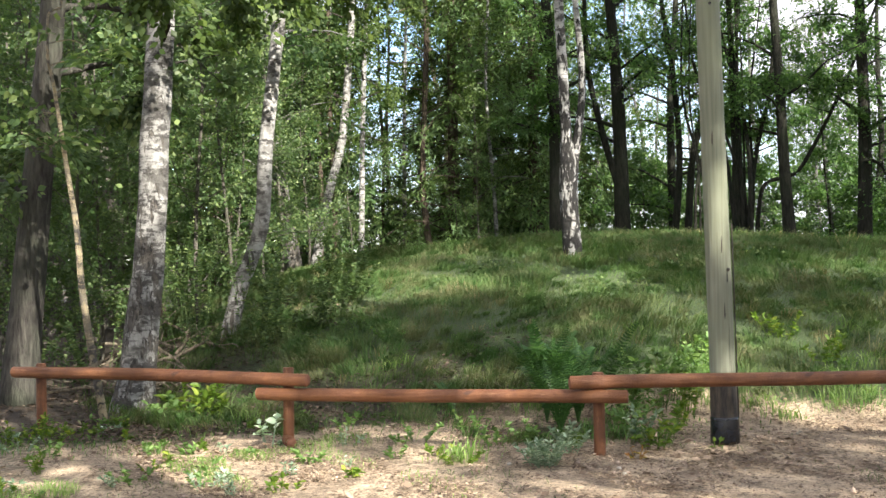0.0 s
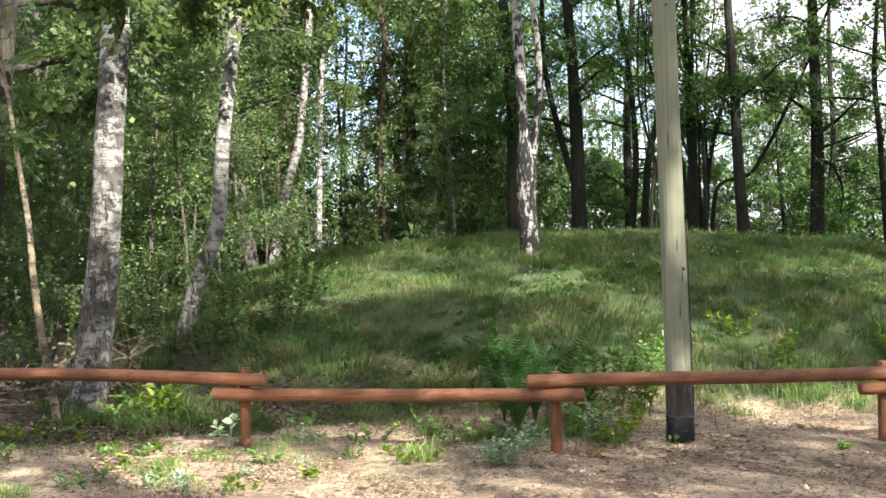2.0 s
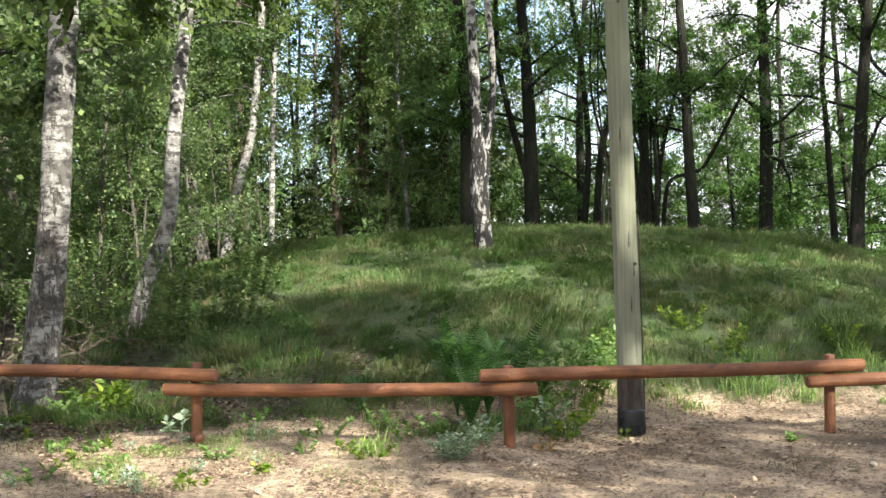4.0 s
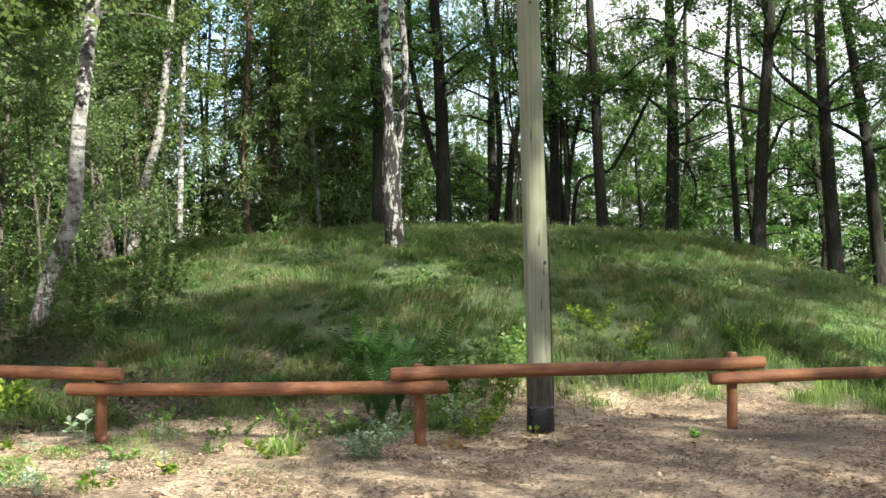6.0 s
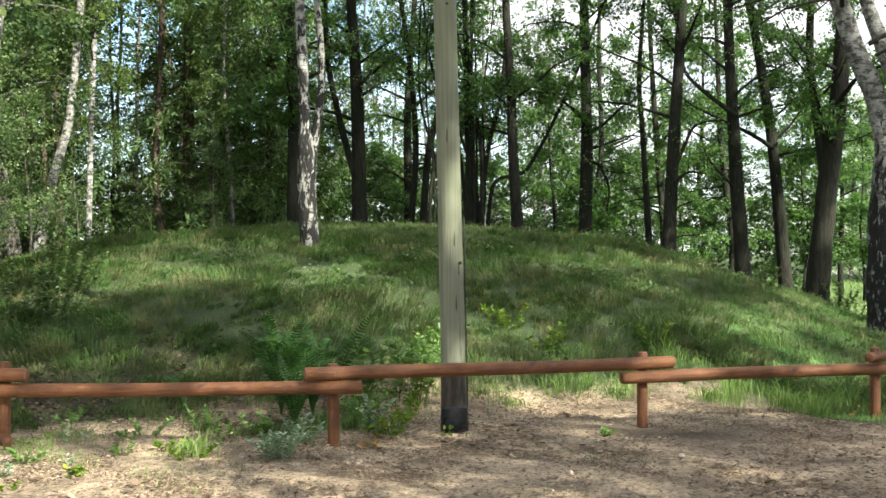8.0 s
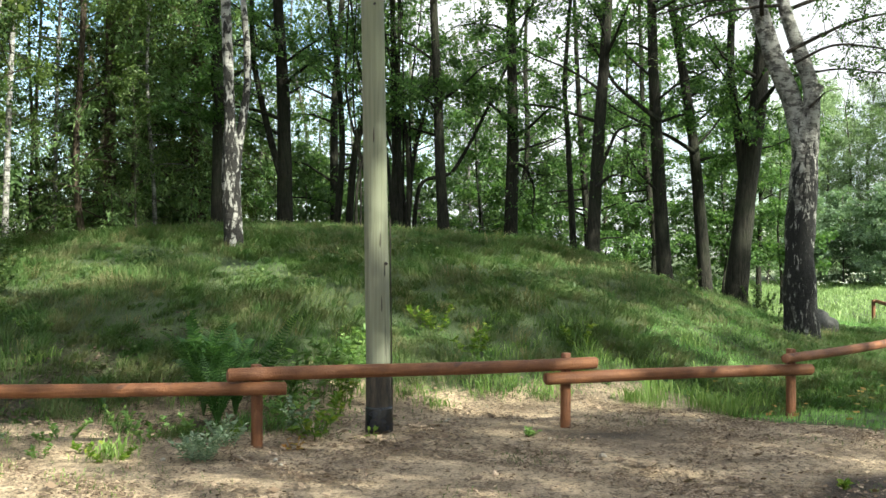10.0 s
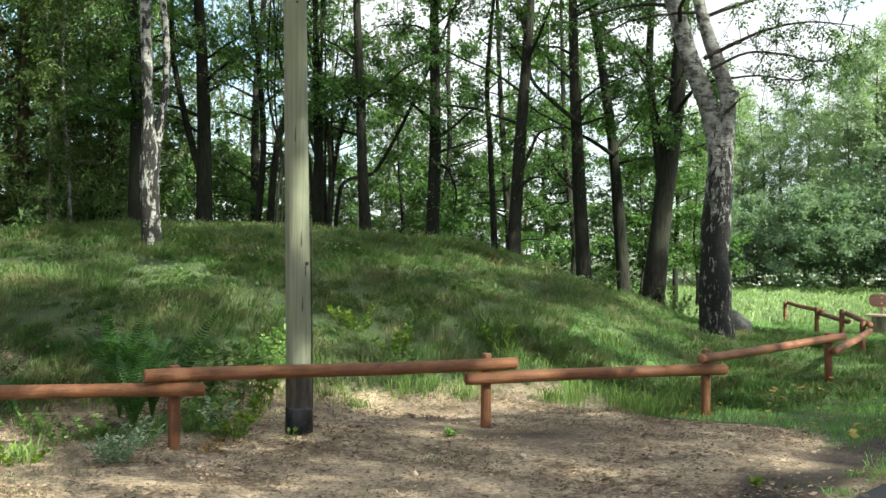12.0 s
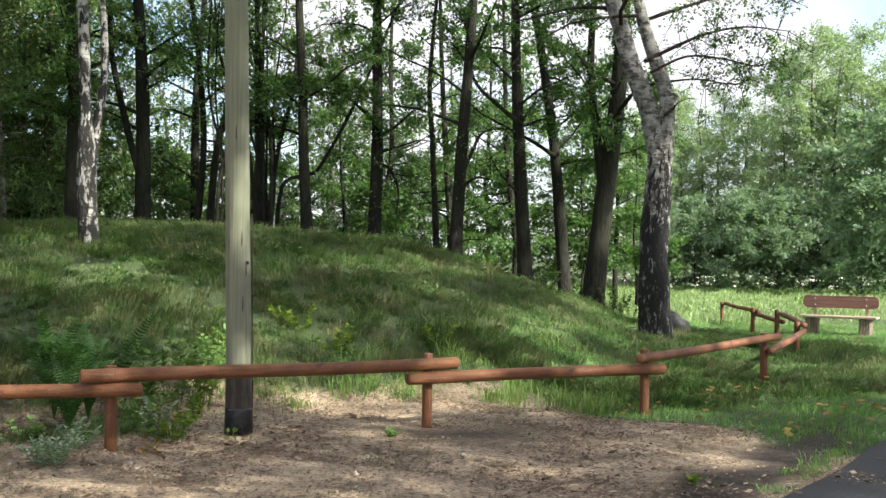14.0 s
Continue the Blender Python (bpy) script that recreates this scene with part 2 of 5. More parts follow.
STONE.color(STONE.mix(STONE.noise(5, 6.0, 0.65, STONE.vec()), (0.035, 0.035, 0.033), (0.085, 0.083, 0.077))).set(Roughness=0.85).bump(STONE.noise(9, 6.0), 0.5, 0.03)
STONE = STONE.m
ASPHALT = Mat("path_asphalt")
ASPHALT.color(ASPHALT.mix(ASPHALT.noise(90, 3.0, 0.7, ASPHALT.vec()), (0.036, 0.036, 0.036), (0.085, 0.084, 0.082))).set(Roughness=0.85).bump(ASPHALT.noise(120, 3.0), 0.4, 0.005)
ASPHALT.bsdf.inputs["Specular IOR Level"].default_value = 0.15
ASPHALT = ASPHALT.m


def ground_material():
    """Sandy bare soil before the rails, dark humus under the wood, grass green elsewhere; the vertex layers say where."""
    a = Mat("ground_soil")
    v = a.vec((1, 1, 1), "World")
    lay = a.n.new("ShaderNodeVertexColor")
    lay.layer_name = "cover"
    sp = a.n.new("ShaderNodeSeparateColor")
    a.put(lay.outputs["Color"], sp.inputs["Color"])
    fine, mid, big = a.noise(60, 5.0, 0.75, v), a.noise(9, 6.0, 0.7, v), a.noise(0.9, 4.0, 0.6, v)
    sand = a.mix(fine, (0.51, 0.38, 0.235), (0.82, 0.645, 0.435))
    clods = a.noise(11, 6.0, 0.75, v, 0.40, 0.60)
    sand = a.mix(a.math("MULTIPLY", clods, 0.85), a.mix(0.6, sand, (0.36, 0.26, 0.18)), sand)
    sand = a.mix(a.math("MULTIPLY", a.noise(1.6, 7.0, 0.78, v, 0.45, 0.60), 0.8), sand, (0.235, 0.17, 0.11))
    sand = a.mix(a.math("MULTIPLY", a.noise(5.5, 6.0, 0.75, v, 0.50, 0.60), 0.6), sand, (0.13, 0.10, 0.06))
    sand = a.mix(a.math("MULTIPLY", a.noise(24, 3.0, 0.7, v, 0.54, 0.62), 0.75), sand, (0.10, 0.074, 0.052))
    sand = a.mix(a.math("MULTIPLY", a.noise(42, 2.0, 0.6, v, 0.58, 0.64), 0.75), sand, (0.085, 0.06, 0.04))
    moss = a.mix(fine, (0.022, 0.042, 0.013), (0.09, 0.14, 0.042))
    moss = a.mix(a.math("MULTIPLY", a.noise(30, 5.0, 0.75, v, 0.46, 0.58), 0.6), moss, (0.026, 0.038, 0.013))
    moss = a.mix(a.math("MULTIPLY", a.noise(17, 5.0, 0.75, v, 0.56, 0.64), 0.5), moss, (0.15, 0.15, 0.066))
    moss = a.mix(a.math("MULTIPLY", big, 0.5), moss, (0.10, 0.13, 0.05))
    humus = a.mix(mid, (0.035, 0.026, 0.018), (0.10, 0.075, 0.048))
    edge = a.math("ADD", sp.outputs["Red"], a.math("MULTIPLY", a.math("SUBTRACT", mid, 0.5), 0.55))
    em = a.n.new("ShaderNodeMapRange")
    em.inputs["From Min"].default_value, em.inputs["From Max"].default_value = 0.35, 0.65
    a.put(edge, em.inputs["Value"])
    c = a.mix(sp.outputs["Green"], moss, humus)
    c = a.mix(em.outputs["Result"], c, sand)
    c = a.mix(sp.outputs["Blue"], c, a.mix(mid, (0.016, 0.011, 0.008), (0.075, 0.052, 0.034)))
    a.color(c).set(Roughness=0.95).bump(a.math("ADD", a.math("MULTIPLY", clods, 1.2), a.math("ADD", mid, fine)), 0.6, 0.026)
    return a.m


SOIL = ground_material()


# ---- mesh helpers ----
def fast_mesh(name, verts, quads, mats, smooth=False):
    """A mesh from arrays: verts (n, 3), faces (m, 4) or (m, 3)."""
    me = bpy.data.meshes.new(name)
    verts, quads = np.asarray(verts, np.float32), np.asarray(quads, np.int32)
    k = quads.shape[1]
    me.vertices.add(len(verts))
    me.vertices.foreach_set("co", verts.ravel())
    me.loops.add(quads.size)
    me.loops.foreach_set("vertex_index", quads.ravel())
    me.polygons.add(len(quads))
    me.polygons.foreach_set("loop_start", np.arange(0, quads.size, k, dtype=np.int32))
    if smooth:
        me.polygons.foreach_set("use_smooth", np.ones(len(quads), bool))
    for m in (mats if isinstance(mats, (list, tuple)) else [mats]):
        me.materials.append(m)
    me.update(calc_edges=True)
    me.validate()
    return me


def part(name, mesh, parent=None, label=""):
    ob = new(name, mesh)
    if parent is not None:
        ob.parent = parent
    if label:
        ob["label"] = label
    return ob


def thing(name, at=(0, 0, 0), label="", category="", group="", kind="", turn=0):
    ob = new(name)
    ob.matrix_basis = pose(*at, 0, 0, turn)
    ob.empty_display_size = 0.2
    return tagged(ob, label, category, group, kind)


def smooth_path(pts, n):
    """Catmull-Rom through pts, n steps a span."""
    p = [Vector(q) for q in pts]
    p = [p[0] * 2 - p[1]] + p + [p[-1] * 2 - p[-2]]
    out = []
    for i in range(1, len(p) - 2):
        for k in range(n):
            t = k / n
            a, b, c, d = p[i - 1], p[i], p[i + 1], p[i + 2]
            out.append(0.5 * (2 * b + (c - a) * t + (2 * a - 5 * b + 4 * c - d) * t * t + (3 * b - a - 3 * c + d) * t ** 3))
    out.append(p[-2])
    return out


class Tubes:
    """Collects tapered tubes into one mesh."""

    def __init__(self):
        self.v, self.f = [], []

    def add(self, pts, radii, sides=8, wobble=0.0, cap=True, seed=0.0):
        base = len(self.v)
        n = len(pts)
        up = Vector((0.3, 0.2, 1)).normalized()
        for i, p in enumerate(pts):
            d = (pts[min(i + 1, n - 1)] - pts[max(i - 1, 0)]).normalized()
            u = d.cross(Vector((1, 0, 0)) if abs(d.x) < 0.8 else up).normalized()
            w = d.cross(u)
            for k in range(sides):
                a = 2 * math.pi * k / sides
                r = radii[i]
                if wobble:
                    r *= 1 + wobble * noise.noise(Vector((math.cos(a) * 1.3 + seed, math.sin(a) * 1.3, p.z * 1.7 + p.x)))
                q = p + (u * math.cos(a) + w * math.sin(a)) * r
                self.v.append((q.x, q.y, q.z))
        for i in range(n - 1):
            for k in range(sides):
                a, b = base + i * sides + k, base + i * sides + (k + 1) % sides
                self.f.append((a, b, b + sides, a + sides))
        if cap:
            for i, p, flip in ((0, pts[0], True), (n - 1, pts[-1], False)):
                c = len(self.v)
                self.v.append((p.x, p.y, p.z))
                for k in range(sides):
                    a, b = base + i * sides + k, base + i * sides + (k + 1) % sides
                    self.f.append((b, a, c, c) if flip else (a, b, c, c))

    def mesh(self, name, mat):
        me = bpy.data.meshes.new(name)
        me.from_pydata(self.v, [], [f[:3] if f[2] == f[3] else f for f in self.f])
        me.polygons.foreach_set("use_smooth", np.ones(len(me.polygons), bool))
        me.materials.append(mat)
        return me


def leaf_arrays(rng, leaves, size, droop=0.3, slim=0.55):
    """One folded diamond a leaf: arrays of corners and faces. Rows of leaves: a place alone, or place, axis and facing."""
    n = len(leaves)
    centres = leaves[:, :3]
    if leaves.shape[1] == 9:
        axis = leaves[:, 3:6] + rng.normal(size=(n, 3)) * 0.25
        face = leaves[:, 6:9] + rng.normal(size=(n, 3)) * 0.3
    else:
        axis = rng.normal(size=(n, 3))
        axis[:, 2] = axis[:, 2] * 0.6 - droop
        face = rng.normal(size=(n, 3)) * (0.6, 0.6, 1.0)
    axis /= np.linalg.norm(axis, axis=1, keepdims=True) + 1e-6
    side = np.cross(axis, face)
    side /= np.linalg.norm(side, axis=1, keepdims=True) + 1e-6
    s = size * rng.uniform(0.65, 1.25, (n, 1))
    a = centres
    b = centres + axis * s * 0.45 + side * s * slim * 0.5
    c = centres + axis * s
    d = centres + axis * s * 0.45 - side * s * slim * 0.5
    v = np.stack((a, b, c, d), 1).reshape(-1, 3)
    f = np.arange(4 * n).reshape(-1, 4)
    return v, f


def spray(rng, base, tip, n, reach, flat, hang):
    """Leaves set in two rows along the small twigs of one spray: place, axis and facing of each."""
    m = max(2, n // 11)
    d = np.array(tip - base)
    u = rng.uniform(0.15, 1.0, (m, 1))
    origin = np.array(base) + d * u
    way = d / (np.linalg.norm(d) + 1e-6) * 0.7 + rng.normal(size=(m, 3)) * (0.8, 0.8, 0.8 * flat)
    way[:, 2] -= hang
    way /= np.linalg.norm(way, axis=1, keepdims=True)
    long = reach * rng.uniform(0.7, 2.0, (m, 1))
    up = rng.normal(size=(m, 3)) * 0.55 + (0, -0.15, 0.75 - 0.6 * min(1.0, hang))
    k = rng.integers(0, m, n)
    f = rng.uniform(0.05, 1.0, (n, 1))
    place = origin[k] + way[k] * long[k] * f + rng.normal(size=(n, 3)) * 0.03
    place[:, 2] -= (hang * 0.5 + 0.12) * long[k][:, 0] * f[:, 0] ** 2
    across = np.cross(way[k], up[k]) * np.where(rng.uniform(size=(n, 1)) < 0.5, 1.0, -1.0)
    return np.hstack((place, way[k] * 0.6 + across * 0.8 - (0, 0, 0.25 + 0.3 * hang), up[k]))


def tri_arrays(rng, centres, size, droop=0.35, slim=0.65):
    """Leaves far off: one triangle each."""
    v, f = leaf_arrays(rng, centres, size, droop, slim)
    n = len(centres)
    return v.reshape(n, 4, 3)[:, (1, 2, 3)].reshape(-1, 3) + 0.0, np.arange(3 * n).reshape(-1, 3)


def leaf_mesh(name, rng, centres, size, mat, droop=0.3, slim=0.55):
    v, f = leaf_arrays(rng, np.asarray(centres), size, droop, slim)
    return fast_mesh(name, v, f, mat)


# ---- the lie of the land ----
MOUND, MOUND_R, MOUND_TOP = (3.4, 21.0), (10.6, 11.4), 2.0


def smoothstep(a, b, x):
    t = np.clip((x - a) / (b - a), 0, 1)
    return t * t * (3 - 2 * t)


def wave(x, y, f, p):
    return np.sin(x * f + p) * np.cos(y * f * 0.9 + p * 1.7) + 0.5 * np.sin(x * f * 2.1 + y * f * 1.3 + p * 2.3)


def land(x, y):
    """Height of the ground at x, y (arrays or numbers)."""
    x, y = np.asarray(x, float), np.asarray(y, float)
    u, w = (x - MOUND[0]) / MOUND_R[0], (y - MOUND[1]) / MOUND_R[1]
    r = np.sqrt(u * u + w * w)
    h = MOUND_TOP * np.where(r < 1, (1 - r ** 2.4), 0)
    h = np.where(h < 0.35, h * h / 0.7 + 0.0, h - 0.175) * 1.05
    h = h * (1 - 0.92 * smoothstep(8.0, 11.0, x) * smoothstep(19.8, 16.8, y))
    near = smoothstep(7.0, 11.0, y)
    h = h + 0.035 * wave(x, y, 1.1, 0.7) * near + 0.012 * wave(x, y, 3.1, 2.1)
    return h


def land1(x, y):
    return float(land(x, y))


def bare(x, y):
    """How bare and sandy the ground is, 0 to 1."""
    edge = 10.5 + 0.35 * np.sin(x * 1.1 + 0.5) + 0.3 * smoothstep(1.0, 3.0, x) - 0.9 * smoothstep(-1.5, -3.5, x)
    s = smoothstep(0.5, -0.5, y - edge) * (1 - 0.95 * np.exp(-((x - 0.95) / 0.7) ** 2 - ((y - 9.75) / 0.5) ** 2))
    return s * smoothstep(0.35, -0.35, x + 0.2 * (y - 8.2) - 6.15 + 0.25 * np.sin(y * 3.0)) * (1 - 0.45 * smoothstep(-1.8, -4.0, x))


def soil_band(x, y):
    """Dark trodden soil along the path's edge, 0 to 1."""
    off = (x - 4.92) * -0.505 + (y - 5.4) * 0.863
    return smoothstep(0.92, 0.62, off + 0.12 * np.sin(x * 5.0)) * smoothstep(0.12, 0.30, off) * smoothstep(8.2, 7.0, x) * smoothstep(3.0, 4.2, x)


# ---- ground ----
def build_ground():
    rings = np.concatenate((np.linspace(0.3, 27, 150), np.geomspace(27.6, 1600, 40)))
    na = 340
    ang = np.linspace(0, 2 * math.pi, na, endpoint=False)
    X, Y = np.outer(rings, np.sin(ang)).ravel(), np.outer(rings, np.cos(ang)).ravel()
    v = np.stack((X, Y, land(X, Y)), 1)
    v = np.vstack((v, [[0, 0, land1(0, 0)]]))
    i, j = np.meshgrid(np.arange(len(rings) - 1), np.arange(na), indexing="ij")
    a, b = i * na + j, i * na + (j + 1) % na
    f = np.stack((a, a + na, b + na, b), -1).reshape(-1, 4)
    centre = len(v) - 1
    me = bpy.data.meshes.new("ground")
    me.from_pydata(v.tolist(), [], f.tolist() + [(centre, k, (k + 1) % na) for k in range(na)])
    me.polygons.foreach_set("use_smooth", np.ones(len(me.polygons), bool))
    me.materials.append(SOIL)
    col = me.color_attributes.new("cover", "FLOAT_COLOR", "POINT")
    c = np.zeros((len(v), 4), np.float32)
    x, y = v[:, 0], v[:, 1]
    c[:, 0] = bare(x, y)
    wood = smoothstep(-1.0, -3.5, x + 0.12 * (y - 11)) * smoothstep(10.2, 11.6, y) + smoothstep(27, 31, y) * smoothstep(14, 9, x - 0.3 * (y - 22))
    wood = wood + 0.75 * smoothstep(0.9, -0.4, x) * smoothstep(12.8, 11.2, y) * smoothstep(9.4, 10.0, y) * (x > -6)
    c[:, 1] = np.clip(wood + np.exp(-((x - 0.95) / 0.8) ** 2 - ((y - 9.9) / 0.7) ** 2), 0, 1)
    dark = np.exp(-(((x - 4.1) / 0.8) ** 2 + ((y - 8.3) / 0.36) ** 2)) * 0.9
    dark = np.maximum(dark, soil_band(x, y))
    c[:, 2] = dark
    c[:, 3] = 1
    col.data.foreach_set("color", c.ravel())
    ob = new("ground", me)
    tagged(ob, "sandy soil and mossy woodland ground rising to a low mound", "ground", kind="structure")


build_ground()


def build_path():
    """Narrow asphalt path with an uneven edge, a thin slab let into the ground."""
    rng = np.random.default_rng(5)
    n = 70
    s = np.linspace(-14, 60, n)
    d = Vector((0.863, 0.505))
    px, py = 5.23 + d.x * s, 4.87 + d.y * s
    nx, ny = -d.y, d.x
    v = []
    for k in range(n):
        w0 = 0.62 + 0.05 * math.sin(k * 1.7) + rng.uniform(-0.03, 0.03)
        for off, dz in ((w0 + 0.05, -0.05), (w0, 0.012), (-0.6, 0.03), (-2.4, 0.012), (-2.45, -0.05)):
            x, y = px[k] + nx * off, py[k] + ny * off
            v.append((x, y, land1(x, y) + 0.012 + dz))
    f = [(k * 5 + j, k * 5 + j + 1, k * 5 + j + 6, k * 5 + j + 5) for k in range(n - 1) for j in range(4)]
    ob = new("path", fast_mesh("path", v, [q[::-1] for q in f], ASPHALT, True))
    tagged(ob, "narrow grey asphalt path with crumbling edge", "path", kind="structure")


build_path()

# ---- log rails ----
POSTS = [(-3.79, 10.34), (-1.32, 9.28), (1.20, 8.66), (3.93, 8.86), (6.24, 8.90), (9.22, 10.62), (12.22, 13.33), (14.35, 16.19), (15.52, 18.24), (17.61, 21.84)]


def log_mesh(name, length, radius, mat, seed, sides=14):
    """Round timber along x, chamfered at both ends, with a slight bow and lumps; end grain on the cuts."""
    rows = [(-0.5 * length, radius * 0.86), (-0.5 * length + 0.008, radius * 0.97)]
    rows += [((-0.5 + k / 12) * length, radius) for k in range(1, 12)]
    rows += [(0.5 * length - 0.008, radius * 0.97), (0.5 * length, radius * 0.86)]
    t = Tubes()
    pts = [Vector((x, 0.006 * math.sin(seed + x), 0.008 * math.sin(seed * 2 + x * 1.4))) for x, r in rows]
    t.add(pts, [r for x, r in rows], sides, 0.06, False, seed)
    return t.mesh(name, mat)


def cut_end(parent, x, radius, out):
    """Sawn end of a log: a disc with end grain, slightly domed."""
    t = Tubes()
    t.add([Vector((x, 0, 0)), Vector((x + 0.004 * out, 0, 0))], [radius * 0.885, radius * 0.86], 14, 0, True)
    part("cut_end", t.mesh("cut_end", ENDGRAIN), parent, "sawn end of the log")


def build_fence():
    high, low = 0.575, 0.455
    fence = []
    for i, (x, y) in enumerate(POSTS):
        top = 0.65 - 0.03 * max(0, i - 4) - (0.03 if i == 0 else 0.0)
        z = land1(x, y)
        ob = thing("fence_post", (x, y, z), "red-brown stained round timber post set in the soil", "fence post", "posts of the log barrier")
        me = log_mesh("post", top + 0.25, 0.046, RAIL, i * 1.3, 12)
        p = part("post", me, ob)
        p.matrix_basis = pose(0, 0, (top - 0.25) / 2, 0, -90, 0)
        cut_end(p, (top + 0.25) / 2 - 0.002, 0.046, 1)
    for i in range(len(POSTS) - 1):
        (x0, y0), (x1, y1) = POSTS[i], POSTS[i + 1]
        d = Vector((x1 - x0, y1 - y0))
        L = d.length
        d.normalize()
        side = Vector((d.y, -d.x))                     # towards the camera
        over0, over1 = (0.24, 0.24) if i < 5 else (0.12, 0.12)
        if i == 3:
            over1 = 0.17
        elif i == 4:
            over0 = 0.29
        h = (high if i % 2 == 0 else low) - 0.03 * max(0, i - 4) - (0.02 if i == 0 else 0.0)
        m = (Vector((x0, y0)) + Vector((x1, y1))) / 2 + side * 0.094 + d * (over1 - over0) / 2
        z = (land1(x0, y0) + land1(x1, y1)) / 2
        ob = thing("fence_rail", (m.x, m.y, z + h), "red-brown stained log rail nailed to low posts", "fence rail", "rails of the log barrier", turn=math.degrees(math.atan2(d.y, d.x)))
        r = 0.054 if i < 4 else 0.046
        log = part("log", log_mesh("log", L + over0 + over1, r, RAIL, 0.8 + i * 2.1), ob)
        for out in (-1, 1):
            cut_end(log, out * ((L + over0 + over1) / 2 - 0.002), r, out)


build_fence()


def offcut(at, length, radius, turn):
    """A short sawn piece of log left lying on its side."""
    ob = thing("log_offcut", (*at, land1(*at) + radius * 0.85), "short sawn red-brown log end lying by the post", "log", turn=turn)
    part("log", log_mesh("log", length, radius, RAIL, 4.4, 12), ob)
    for out in (-1, 1):
        cut_end(ob, out * (length / 2 - 0.002), radius, out)


offcut((-1.30, 9.16), 0.16, 0.048, -70)


# ---- pole ----
def build_pole():
    base, lean = (2.295, 9.05), (-0.02, 0.0)
    z = land1(*base)
    ob = thing("wooden_pole", (*base, z), "weathered grey-green wooden utility pole with tarred foot", "pole")
    t = Tubes()
    hs = [-0.5, 0.0, 0.52] + [0.8 + 0.5 * k for k in range(18)]
    t.add([Vector((lean[0] * h, lean[1] * h, h)) for h in hs], [0.1058 - 0.0028 * max(h, 0) for h in hs], 24, 0.02)
    part("shaft", t.mesh("shaft", POLE), ob)
    t = Tubes()
    hs = [-0.1, 0.0, 0.15, 0.3, 0.45, 0.56, 0.565]
    t.add([Vector((lean[0] * h, 0, h)) for h in hs], [0.110, 0.110, 0.1095, 0.109, 0.1085, 0.108, 0.102], 24, 0.02, False)
    part("tarred_foot", t.mesh("tarred_foot", TAR), ob, "black tarred foot of the pole")
    t = Tubes()
    hs = [0.0, 0.02, 0.20, 0.215, 0.215]
    t.add([Vector((-0.004, -0.012, h)) for h in hs], [0.118, 0.118, 0.115, 0.113, 0.098], 24, 0.04, True)
    part("sleeve", t.mesh("sleeve", SLEEVE), ob, "black plastic sleeve against the foot")
    t = Tubes()
    t.add([Vector((0.112 - 0.016 * h, -0.012, h)) for h in (0.0, 0.6, 1.2, 1.8)], [0.006] * 4, 6)
    part("cable", t.mesh("cable", TAR), ob, "thin dark cable along the shaft")
    for h, a in ((1.08, 0.012), (1.36, 0.045), (1.62, 0.008), (2.5, -0.03)):
        t = Tubes()
        t.add([Vector((a - 0.02 * h, -0.103 + 0.0028 * h + 6.0 * a * a, h + q)) for q in (-0.08, -0.03, 0.03, 0.09)], [0.001, 0.008, 0.006, 0.001], 5)
        part("crack", t.mesh("crack", TAR), ob, "dark drying crack")
    for h, a in ((1.42, 0.05), (3.6, -0.02)):
        b = bmesh.new()
        bmesh.ops.create_cone(b, cap_ends=True, segments=8, radius1=0.017, radius2=0.013, depth=0.016)
        me = bpy.data.meshes.new("bolt")
        b.to_mesh(me)
        b.free()
        me.materials.append(TAR)
        part("bolt", me, ob, "rusty dark bolt").matrix_basis = pose(a - 0.016 * h, -0.098 + 0.0028 * h, h, 90, 0, 0)


build_pole()


